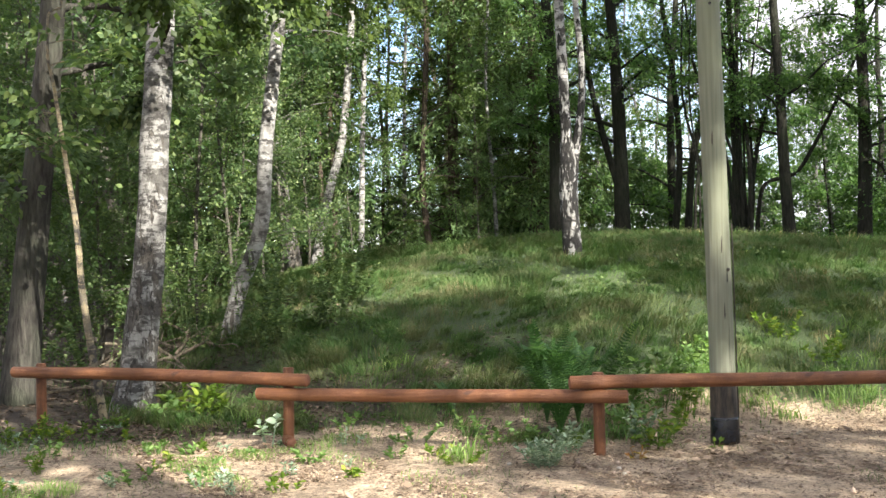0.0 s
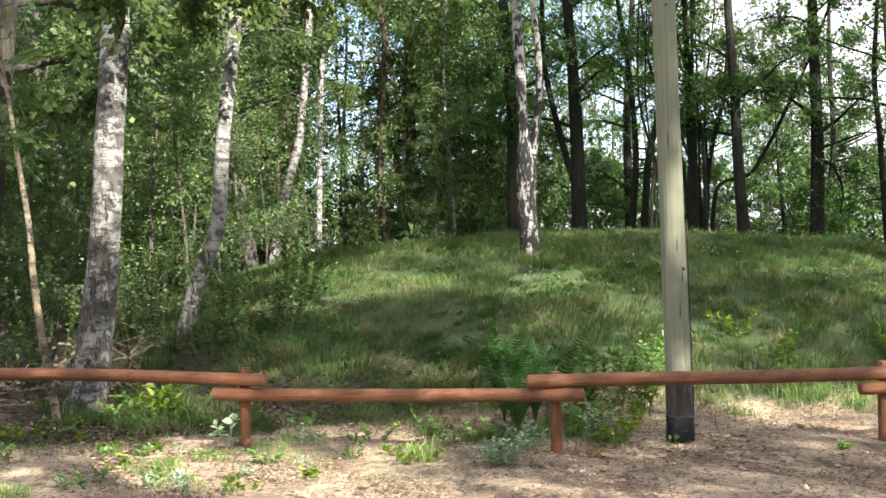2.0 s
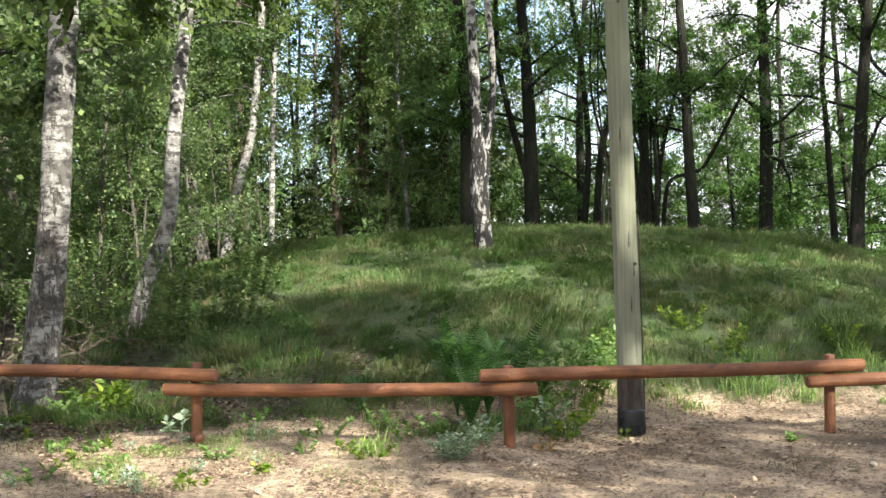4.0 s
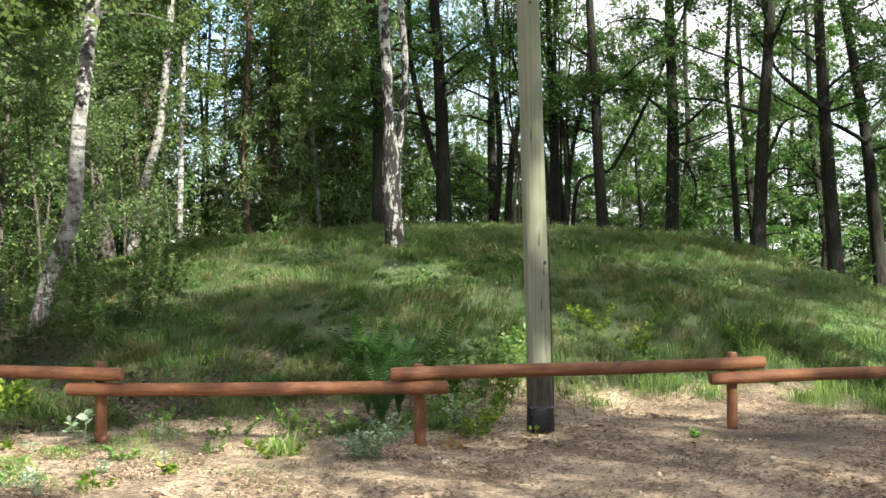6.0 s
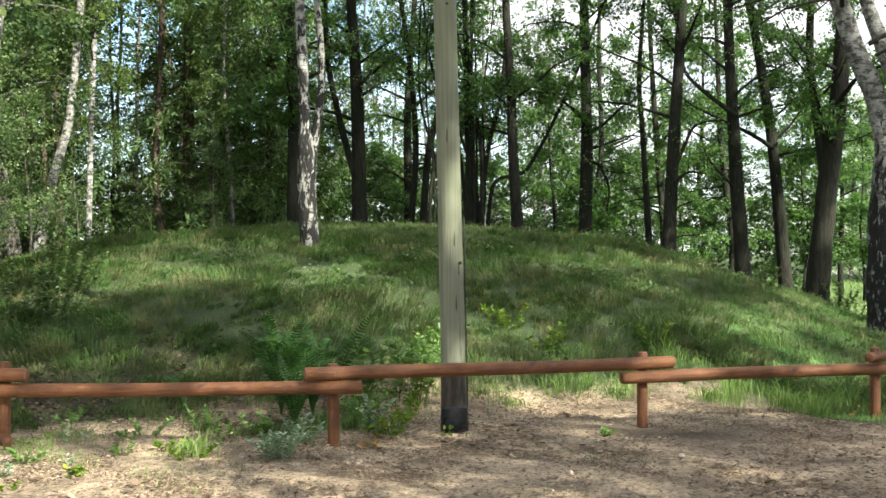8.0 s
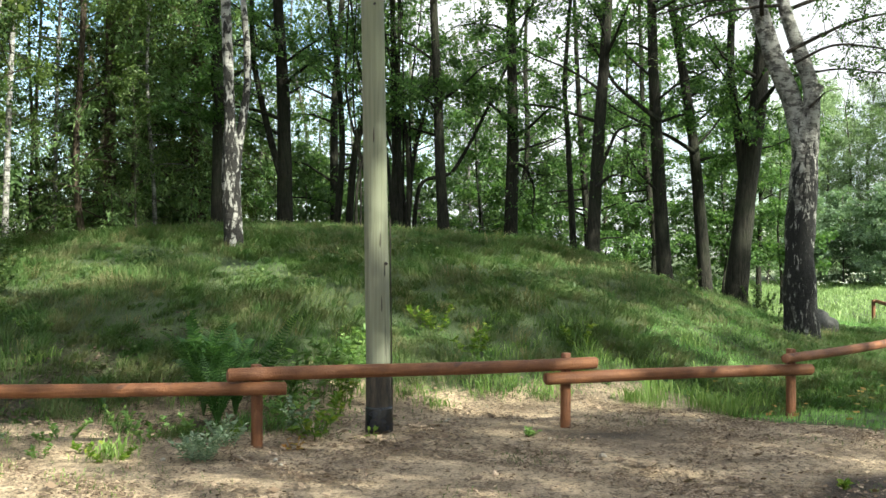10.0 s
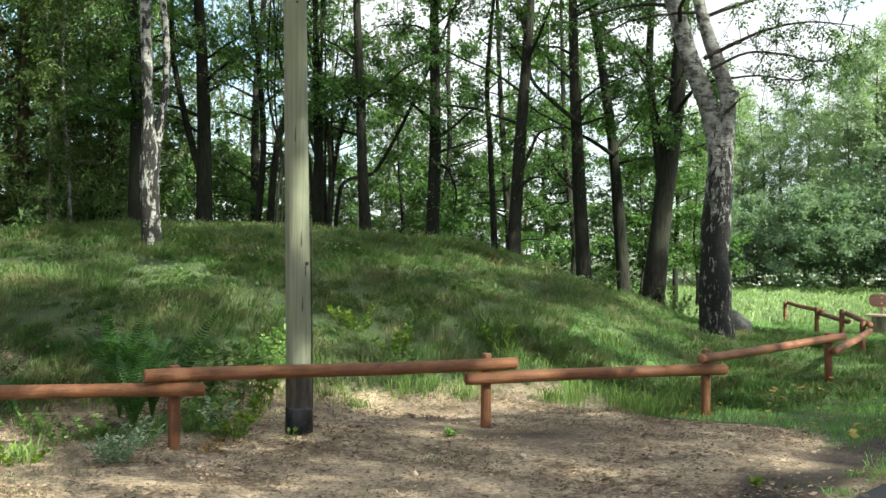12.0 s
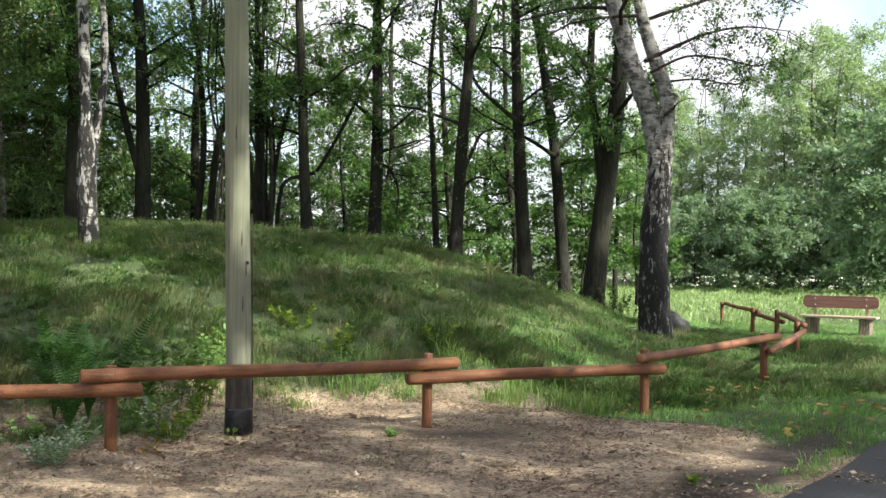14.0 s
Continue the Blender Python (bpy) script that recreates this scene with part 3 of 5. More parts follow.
# ---- trees ----
def grow(rng, trunk, radii, start, count, reach, rise, sag, tubes, per=60, spread=0.32, step=0.5, up_to=None, flat=0.4, twigs=True, skip=0.22):
    """Limbs from a trunk path (Vectors from its foot); returns the centres of the leaves."""
    leaves = []
    zs = [p.z for p in trunk]
    top = up_to or zs[-1]
    for k in range(count):
        h = start + (top - start) * (k + rng.uniform(0, 0.9)) / count
        i = max(j for j in range(len(zs)) if zs[j] <= h or j == 0)
        i = min(i, len(zs) - 2)
        f = min(1.0, max(0.0, (h - zs[i]) / max(0.01, zs[i + 1] - zs[i])))
        p = trunk[i].lerp(trunk[i + 1], f)
        r0 = (radii[i] * (1 - f) + radii[i + 1] * f) * rng.uniform(0.25, 0.42)
        a = rng.uniform(0, 2 * math.pi)
        L = reach * rng.uniform(0.55, 1.15) * (1 - 0.45 * (h - start) / max(0.1, top - start))
        n = max(3, int(L / step))
        if isinstance(tubes, list):
            tubes.append(Tubes())
        tube = tubes[-1] if isinstance(tubes, list) else tubes
        pts, d = [p.copy()], Vector((math.cos(a), math.sin(a), rise * rng.uniform(0.5, 1.4)))
        d.normalize()
        for s in range(n):
            d = d + Vector(rng.normal(0, 0.16, 3)) - Vector((0, 0, sag * (s / n)))
            d.normalize()
            pts.append(pts[-1] + d * (L / n))
        tube.add(pts, [max(0.006, r0 * (1 - 0.9 * s / n)) for s in range(n + 1)], 5, 0, False)
        for s in range(1, n + 1):
            if s / n < 0.25 and rng.uniform() < 0.6:
                continue
            for q in range(2):
                if rng.uniform() < skip:
                    continue
                b = rng.uniform(0, 2 * math.pi)
                e = pts[s] + Vector((math.cos(b), math.sin(b), rng.uniform(-0.5, 0.6) - sag)) * rng.uniform(0.25, 0.75) * (0.4 + 0.2 * L)
                if q == 0 and twigs:
                    tube.add([pts[s], pts[s].lerp(e, 0.5) + Vector((0, 0, 0.05)), e], [0.008, 0.006, 0.004], 3, 0, False)
                leaves.append(spray(rng, pts[s], e, int(per * rng.uniform(0.6, 1.4)), spread, flat, 1.6 * max(0.0, sag - 0.2)))
    return np.vstack(leaves) if leaves else np.zeros((1, 9))


def tree(name, foot, path, r0, bark, leaf, label, category="tree", seed=1, height=11.0, start=2.6, count=16, reach=2.4, rise=0.5, sag=0.18,
         per=230, spread=0.25, skip=0.52, leaf_size=0.105, droop=0.35, flare=1.35, forks=(), sides=12, flat=0.6, group="trees of the wood", wobble=0.10, slim_above=(99.0, 1.0)):
    """A tree whose trunk follows path (points in the world), carried on upwards to height."""
    rng = np.random.default_rng(seed)
    z0 = land1(*foot)
    far = math.hypot(*foot) > 18
    ob = thing(name, (*foot, z0), label, category, group)
    o = Vector((*foot, z0))
    pts = [Vector(p) - o for p in path]
    pts[0] = Vector((pts[0].x, pts[0].y, -0.15))
    if pts[-1].z < height:
        d = (pts[-1] - pts[-2]).normalized()
        d = (d + Vector((0, 0, 1.2))).normalized()
        for k in range(3):
            pts.append(pts[-1] + d * ((height - pts[-1].z) / (3 - k)) + Vector(rng.normal(0, 0.12, 3)))
    sm = smooth_path(pts, 5)
    top = sm[-1].z
    rad = []
    for p in sm:
        h = max(p.z, 0)
        r = r0 * (1 - 0.82 * (h / top) ** 1.2)
        r *= 1 + (flare - 1) * math.exp(-h / 0.28)
        r *= 1 + (slim_above[1] - 1) * float(smoothstep(slim_above[0] - 0.5, slim_above[0] + 0.5, h))
        rad.append(max(r, 0.012))
    t = Tubes()
    t.add(sm, rad, sides, wobble, True, seed)
    limbs = []
    leaves = [grow(rng, sm, rad, start, count, reach, rise, sag, limbs, per, spread, flat=flat, skip=skip)]
    part("trunk", t.mesh("trunk", bark), ob)
    for fp, fr in forks:
        fpts = [Vector(p) - o for p in fp]
        d = (fpts[-1] - fpts[-2]).normalized()
        d = (d + Vector((0, 0, 0.8))).normalized()
        for k in range(3):
            fpts.append(fpts[-1] + d * max(0.4, (height - fpts[-1].z) / 3.5) + Vector(rng.normal(0, 0.1, 3)))
        fs = smooth_path(fpts, 5)
        frad = [max(0.012, fr * (1 - 0.8 * k / len(fs))) for k in range(len(fs))]
        ft = Tubes()
        ft.add(fs, frad, 10, wobble, True, seed + 3)
        part("stem", ft.mesh("stem", bark), ob)
        leaves.append(grow(rng, fs, frad, max(start, fs[2].z), count // 2, reach, rise, sag, limbs, per, spread, flat=flat, skip=skip))
    for lt in limbs:
        part("limb", lt.mesh("limb", BRANCH if "birch" in bark.name else bark), ob)
    v, f = (tri_arrays if far else leaf_arrays)(rng, np.vstack(leaves), leaf_size, droop, 0.62)
    part("crown", fast_mesh("crown", v, f, leaf), ob)
    return ob


# near wood: the trees that can be told apart
tree("forest_tree", (-4.71, 12.12), [(-4.71, 12.12, 0.49), (-4.53, 12.19, 2.02), (-4.31, 12.27, 4.55)], 0.19, DARKBARK, LEAF_HAZEL,
     "thick dark grey trunk at the edge of the wood", seed=11, start=2.0, count=18, reach=2.2)
tree("dead_sapling", (-3.29, 10.71), [(-3.29, 10.71, 0.27), (-3.48, 10.65, 1.18), (-3.54, 10.63, 1.94), (-3.62, 10.60, 2.54), (-3.72, 10.56, 3.31), (-3.77, 10.55, 3.58)], 0.042, SAPLING_BARK, LEAF_HAZEL,
     "thin bent pale sapling with peeling yellow bark", seed=12, height=4.6, start=2.4, count=7, reach=0.8, sides=8, flare=1.1, per=40)
tree("birch_tree", (-3.29, 11.54), [(-3.29, 11.54, 0.05), (-3.16, 11.58, 1.02), (-3.07, 11.60, 1.97), (-3.02, 11.61, 2.99), (-2.93, 11.64, 4.37)], 0.175, BIRCH_OLD, LEAF_BIRCH,
     "large old birch with white and black furrowed bark", flat=0.9, seed=13, start=3.4, count=18, reach=2.0, sag=0.35, height=14, flare=1.6, sides=16)
tree("birch_tree", (-2.81, 14.12), [(-2.81, 14.12, 0.17), (-2.62, 14.16, 1.25), (-2.34, 14.21, 2.05), (-2.26, 14.22, 3.15), (-2.05, 14.25, 4.99)], 0.105, BIRCH_YOUNG, LEAF_BIRCH,
     "slender bent birch with pale flaking bark", flat=0.9, seed=14, start=4.2, count=18, reach=2.0, sag=0.35, height=13)
tree("birch_tree", (-3.01, 24.82), [(-3.01, 24.82, 1.81), (-2.58, 24.87, 3.08), (-2.25, 24.90, 4.36), (-2.05, 24.92, 6.29), (-1.98, 24.92, 7.58)], 0.11, BIRCH_YOUNG, LEAF_BIRCH,
     "leaning white birch at the back of the mound", flat=0.9, seed=15, start=3.6, count=20, reach=2.2, sag=0.35, height=14)
tree("birch_tree", (-1.94, 25.93), [(-1.94, 25.93, 2.13), (-1.83, 25.94, 5.14), (-1.71, 25.94, 7.82)], 0.075, BIRCH_YOUNG, LEAF_BIRCH,
     "thin straight birch behind the mound", flat=0.9, seed=16, start=4.0, count=16, reach=1.8, sag=0.35, height=13)
tree("birch_tree", (-1.05, 29.98), [(-1.05, 29.98, 2.13), (-0.98, 29.98, 5.69), (-0.86, 29.99, 8.79)], 0.07, BIRCH_YOUNG, LEAF_BIRCH,
     "thin pale birch stem deep in the wood", flat=0.9, seed=17, start=4.0, count=16, reach=2.0, sag=0.35, height=13)
tree("birch_tree", (1.87, 15.69), [(1.87, 15.69, 1.59), (1.82, 15.69, 2.36), (1.80, 15.70, 3.08), (1.77, 15.70, 4.06), (1.72, 15.71, 5.28)], 0.135, BIRCH_TWIN, LEAF_BIRCH,
     "twin-stemmed birch with cracked black and white bark on the mound", flat=0.9, seed=18, start=4.4, count=12, reach=1.7, sag=0.3, height=13, flare=1.15, per=30, slim_above=(1.5, 0.62),
     forks=[([(1.88, 15.74, 2.60), (1.92, 15.73, 3.09), (2.01, 15.72, 3.65), (2.04, 15.72, 4.22), (1.96, 15.73, 5.28)], 0.075)])
tree("oak_tree", (2.65, 25.46), [(2.65, 25.46, 2.24), (2.66, 25.46, 4.99), (2.49, 25.48, 7.63)], 0.18, OAK, LEAF_OAK, "dark-barked oak behind the mound", seed=19, start=2.4, count=20)
tree("oak_tree", (4.22, 25.65), [(4.22, 25.65, 2.28), (4.17, 25.66, 5.00), (4.01, 25.69, 7.66)], 0.19, OAK, LEAF_OAK, "dark-barked oak behind the mound", seed=20, start=2.4, count=20,
     forks=[([(4.18, 25.66, 3.14), (3.84, 25.72, 4.34), (3.48, 25.77, 6.09)], 0.09)])
tree("oak_tree", (5.33, 25.45), [(5.33, 25.45, 2.22), (5.52, 25.41, 3.89), (5.40, 25.43, 5.86), (5.18, 25.48, 7.59)], 0.085, OAK, LEAF_OAK, "slim crooked dark oak stem", seed=21, height=11, reach=2.0, start=2.6, count=16, per=44)
tree("oak_tree", (5.64, 25.38), [(5.64, 25.38, 2.16), (5.79, 25.35, 3.75), (6.04, 25.29, 4.91), (6.29, 25.23, 6.72)], 0.092, OAK, LEAF_OAK, "slim leaning dark oak stem", seed=22, height=11, reach=2.0, start=2.6, count=16, per=44)
tree("oak_tree", (7.26, 22.88), [(7.26, 22.88, 1.94), (7.15, 22.91, 3.59), (7.10, 22.93, 5.18), (7.01, 22.95, 7.02)], 0.125, OAK, LEAF_OAK, "bent dark oak on the shoulder of the mound", seed=23, start=2.2, count=20, reach=2.8)
oak_d = tree("oak_tree", (8.95, 23.34), [(8.95, 23.34, 1.63), (9.01, 23.32, 4.10), (8.97, 23.34, 7.31)], 0.16, OAK, LEAF_OAK, "straight dark oak on the shoulder of the mound", seed=24, start=2.2, count=20, reach=2.8)
tree("oak_tree", (10.31, 22.77), [(10.31, 22.77, 1.32), (10.16, 22.84, 4.12), (10.09, 22.87, 5.28), (10.16, 22.84, 6.70)], 0.078, OAK, LEAF_OAK, "thin dark forked oak stem", seed=25, start=4.0, height=9, count=8, reach=1.3, per=36)
oak_b = tree("oak_tree", (10.04, 21.36), [(10.04, 21.36, 1.25), (10.18, 21.29, 3.98), (10.36, 21.21, 7.03)], 0.15, OAK, LEAF_OAK, "dark leaning oak on the slope", seed=26, start=3.0, reach=2.8)
oak_a = tree("oak_tree", (11.63, 20.99), [(11.63, 20.99, 0.78), (11.45, 21.10, 4.04), (11.35, 21.15, 7.12)], 0.16, OAK, LEAF_OAK, "dark straight oak at the foot of the mound", seed=27, start=3.0, reach=2.8)
oak_c = tree("oak_tree", (12.90, 21.41), [(12.90, 21.41, 0.59), (12.67, 21.55, 3.51), (12.40, 21.71, 5.81), (12.16, 21.85, 7.36)], 0.15, OAK, LEAF_OAK, "dark oak leaning over the mound", seed=28, start=3.0, reach=2.8)
tree("oak_tree", (12.63, 19.94), [(12.63, 19.94, 0.51), (12.82, 19.82, 2.68), (13.02, 19.69, 4.60), (13.14, 19.60, 7.00)], 0.235, OAK, LEAF_OAK, "thick dark forked oak at the meadow's edge", seed=29, start=3.2, flare=1.25, reach=2.6,
     forks=[([(12.82, 19.82, 2.80), (12.67, 19.91, 4.24), (12.56, 19.98, 5.57), (12.61, 19.95, 7.01)], 0.11)])
old_birch = tree("birch_tree", (11.34, 15.86), [(11.34, 15.86, 0.05), (11.32, 15.88, 1.10), (11.34, 15.87, 2.08), (11.37, 15.84, 3.17), (11.24, 15.94, 4.05), (10.99, 16.11, 4.85), (10.69, 16.31, 6.05), (10.48, 16.45, 7.05)], 0.27, BIRCH_GNARL, LEAF_BIRCH,
     "old gnarled birch with a black foot and forked white stems", flat=0.9, seed=30, start=5.2, count=12, reach=3.4, rise=0.2, sag=0.25, height=12, flare=1.2, sides=18, per=30, wobble=0.2, slim_above=(3.4, 0.82),
     forks=[([(11.37, 15.84, 2.87), (11.45, 15.79, 3.56), (11.47, 15.77, 4.15), (11.40, 15.82, 4.64), (11.18, 15.97, 5.44), (11.06, 16.06, 6.04)], 0.185)])


def bough(ob, path, r0, bark, leaf, seed, per=34, spread=0.24, size=0.072, leafy_from=0.35):
    """A long crooked limb on a tree, with side twigs and leaf sprays towards its end."""
    r = np.random.default_rng(seed)
    o = ob.matrix_basis.translation
    pts = smooth_path([Vector(p) - o for p in path], 4)
    n = len(pts)
    t, lv = Tubes(), []
    t.add(pts, [max(0.008, r0 * (1 - 0.85 * k / n)) for k in range(n)], 7, 0.15, False, seed)
    for k in range(int(n * leafy_from), n):
        for q in range(3):
            e = pts[k] + Vector(r.normal(0, 1, 3)) * 0.40 + Vector((0, 0, 0.03))
            t.add([pts[k], (pts[k] + e) / 2 + Vector((0, 0, 0.04)), e], [0.009, 0.006, 0.003], 3, 0, False)
            lv.append(spray(r, pts[k], e, per // 2, spread, 0.7, 0.0))
    part("bough", t.mesh("bough", bark), ob)
    tagged(part("spray", leaf_mesh("spray", r, np.vstack(lv), size, leaf, 0.2), ob), kind="stuff")


bough(old_birch, [(11.09, 15.92, 4.93), (11.48, 15.64, 5.16), (11.93, 15.29, 5.39), (12.44, 14.88, 5.48), (12.97, 14.43, 5.38)], 0.039, BRANCH, LEAF_OAK, 801, 70, 0.2, 0.06)
bough(old_birch, [(11.06, 15.70, 4.70), (11.55, 15.33, 4.97), (12.03, 14.96, 4.91), (12.46, 14.61, 4.77), (12.77, 14.34, 4.92)], 0.028, BRANCH, LEAF_OAK, 802, 70, 0.2, 0.06)
bough(old_birch, [(11.23, 16.31, 5.70), (11.71, 15.96, 5.89), (12.33, 15.50, 6.11), (12.91, 15.01, 6.22), (13.33, 14.64, 5.94)], 0.039, BRANCH, LEAF_OAK, 803, 90, 0.2, 0.06)
bough(old_birch, [(11.35, 16.10, 4.58), (11.97, 15.64, 4.66), (12.50, 15.23, 4.55), (12.72, 15.05, 4.69)], 0.022, BRANCH, LEAF_OAK, 806, 60, 0.2, 0.06)
bough(old_birch, [(10.75, 16.39, 5.92), (10.21, 16.73, 5.94), (9.60, 17.09, 5.79), (8.99, 17.42, 5.61)], 0.033, BRANCH, LEAF_OAK, 804, 50, 0.2, 0.06)
bough(old_birch, [(11.32, 15.63, 3.98), (11.43, 15.55, 4.10), (11.52, 15.48, 4.22)], 0.03, BRANCH, LEAF_OAK, 805, 3, 0.05, 0.05, 0.9)
bough(oak_a, [(11.42, 20.88, 4.36), (10.99, 21.11, 4.75), (10.54, 21.34, 5.23), (10.21, 21.50, 5.90), (9.86, 21.66, 6.33)], 0.06, OAK, LEAF_OAK, 810, 20)
bough(oak_c, [(12.47, 21.21, 3.73), (12.08, 21.43, 4.04), (11.53, 21.73, 4.38), (10.96, 22.02, 4.73), (10.71, 22.15, 4.98)], 0.05, OAK, LEAF_OAK, 811, 18)
bough(oak_b, [(10.08, 21.23, 3.13), (10.32, 21.11, 3.73), (10.53, 21.01, 4.16), (11.01, 20.76, 4.28)], 0.055, OAK, LEAF_OAK, 812, 20)
bough(oak_b, [(10.05, 21.13, 2.94), (10.34, 20.99, 3.18), (10.64, 20.84, 3.15)], 0.045, OAK, LEAF_OAK, 813, 6)
bough(oak_d, [(8.94, 23.13, 3.57), (9.21, 23.03, 3.45), (9.39, 22.95, 2.94), (9.34, 22.98, 2.43)], 0.05, OAK, LEAF_OAK, 814, 16)
bough(oak_a, [(11.52, 20.94, 2.80), (11.27, 21.08, 3.04), (10.99, 21.22, 3.41), (10.86, 21.29, 3.71)], 0.04, OAK, LEAF_OAK, 815, 14)


def stub(ob, path, r0, bark, label):
    """The ragged stump of a limb that broke off."""
    o = ob.matrix_basis.translation
    pts = smooth_path([Vector(p) - o for p in path], 3)
    t = Tubes()
    t.add(pts, [r0 * (1 - 0.35 * k / len(pts)) for k in range(len(pts))], 10, 0.45, True, 5.0)
    part("broken_stub", t.mesh("broken_stub", bark), ob, label)


stub(old_birch, [(11.40, 15.78, 4.12), (11.50, 15.70, 4.24), (11.58, 15.64, 4.36)], 0.10, BIRCH_GNARL, "dark ragged stump of a broken limb")


# stool of thin stems on the shoulder of the mound
for k, (foot, path, r) in enumerate((
        ((6.42, 23.64), [(6.42, 23.64, 2.02), (6.35, 23.66, 3.98), (6.27, 23.68, 7.09)], 0.11),
        ((6.54, 23.61), [(6.54, 23.61, 2.00), (6.73, 23.56, 3.62), (7.07, 23.46, 5.26), (7.16, 23.43, 7.14)], 0.06),
        ((6.59, 23.49), [(6.59, 23.49, 1.98), (6.59, 23.49, 3.73), (6.39, 23.55, 5.46), (6.42, 23.54, 7.08)], 0.055),
        ((6.74, 23.66), [(6.74, 23.66, 1.99), (6.89, 23.62, 3.01), (7.36, 23.47, 3.27), (7.71, 23.36, 3.53)], 0.05),
        ((6.37, 23.76), [(6.37, 23.76, 2.02), (6.16, 23.82, 3.86), (5.60, 23.95, 5.58), (5.41, 24.00, 7.06)], 0.045))):
    tree("hazel_tree", foot, path, r, OAK, LEAF_OAK, "slim stem of a many-stemmed hazel on the mound", "tree", seed=60 + k, height=8.5, start=2.4, count=11, reach=1.6, per=44, sides=8, group="hazel trees")


stems = np.random.default_rng(66)
for k in range(9):
    x, y = (6.55, 23.6) if k < 6 else (5.1 + 0.35 * (k - 6), 23.3)
    fx, fy = x + stems.normal(0, 0.16), y + stems.normal(0, 0.1)
    z, lean, bow = land1(fx, fy), stems.uniform(-0.9, 0.9), stems.normal(0, 0.25)
    tree("hazel_tree", (fx, fy), [(fx, fy, z), (fx + lean * 0.25, fy, z + 1.4), (fx + lean * 0.6 + bow, fy, z + 3.2), (fx + lean + bow * 0.5, fy, z + 5.4)], stems.uniform(0.026, 0.042), OAK, LEAF_OAK,
         "slim stem of a many-stemmed hazel on the mound", "tree", seed=90 + k, height=7.5, start=2.6, count=7, reach=1.1, per=60, sides=7, group="hazel trees")


# ---- background wood: built once, then copied ----
def crown_tree(seed, bark, leaf, h, start, count, reach, rise, sag, per, spread, size, r0=0.15, slim=0.65, step=0.8, seen=9.0, flat=0.5, skip=0.22):
    """Trunk, branchwork and crown meshes; above the height seen the leaves are fewer and larger."""
    rng = np.random.default_rng(seed)
    t, limbs = Tubes(), Tubes()
    pts = smooth_path([Vector((rng.normal(0, 0.012) * h, rng.normal(0, 0.012) * h, z * h)) for z in (-0.03, 0.15, 0.4, 0.65, 1.0)], 3)
    rad = [max(0.015, r0 * (1 - 0.8 * max(p.z, 0) / h)) for p in pts]
    t.add(pts, rad, 7, 0.08)
    lv = grow(rng, pts, rad, start, count, reach, rise, sag, limbs, per, spread, step, flat=flat, twigs=False, skip=skip)
    high = lv[:, 2] > seen
    v0, f0 = tri_arrays(rng, lv[~high], size * 1.2, 0.35, slim)
    v1, f1 = tri_arrays(rng, lv[high][::4], size * 2.2, 0.35, slim)
    crown = fast_mesh("crown", np.vstack((v0, v1)), np.vstack((f0, f1 + len(v0))), leaf)
    return t.mesh("trunk", bark), limbs.mesh("branchwork", bark), crown


def spruce_template(seed):
    """Dark conifer: whorls of drooping boughs hung with needle sprays."""
    rng = np.random.default_rng(seed)
    t, limbs, lv = Tubes(), Tubes(), []
    h = 17.0
    pts = [Vector((0, 0, z)) for z in (-0.4, 2, 5, 9, 13, h)]
    t.add(pts, [0.2, 0.17, 0.14, 0.1, 0.06, 0.02], 8, 0.06)
    for k in range(120):
        z = 1.2 + (h - 1.6) * (k / 120) ** 1.1
        L = 2.7 * (1 - z / h) + 0.35
        a = rng.uniform(0, 2 * math.pi)
        d = Vector((math.cos(a), math.sin(a), 0))
        q = [Vector((0, 0, z)), Vector((0, 0, z)) + d * L * 0.5 + Vector((0, 0, -0.12 * L)), Vector((0, 0, z)) + d * L + Vector((0, 0, -0.42 * L))]
        limbs.add(q, [0.025, 0.016, 0.006], 4, 0, False)
        n = int(84 * L)
        f = rng.uniform(0.15, 1, n)
        c = np.array([q[0].lerp(q[1], min(1, x * 2)) if x < 0.5 else q[1].lerp(q[2], x * 2 - 1) for x in f])
        lv.append(c + rng.normal(size=(n, 3)) * (0.17, 0.17, 0.10) - (0, 0, 1) * rng.uniform(0, 0.22, (n, 1)))
    return t.mesh("trunk", PINE), limbs.mesh("branchwork", PINE), leaf_mesh("crown", rng, np.vstack(lv), 0.19, NEEDLE, 0.8, 0.26)


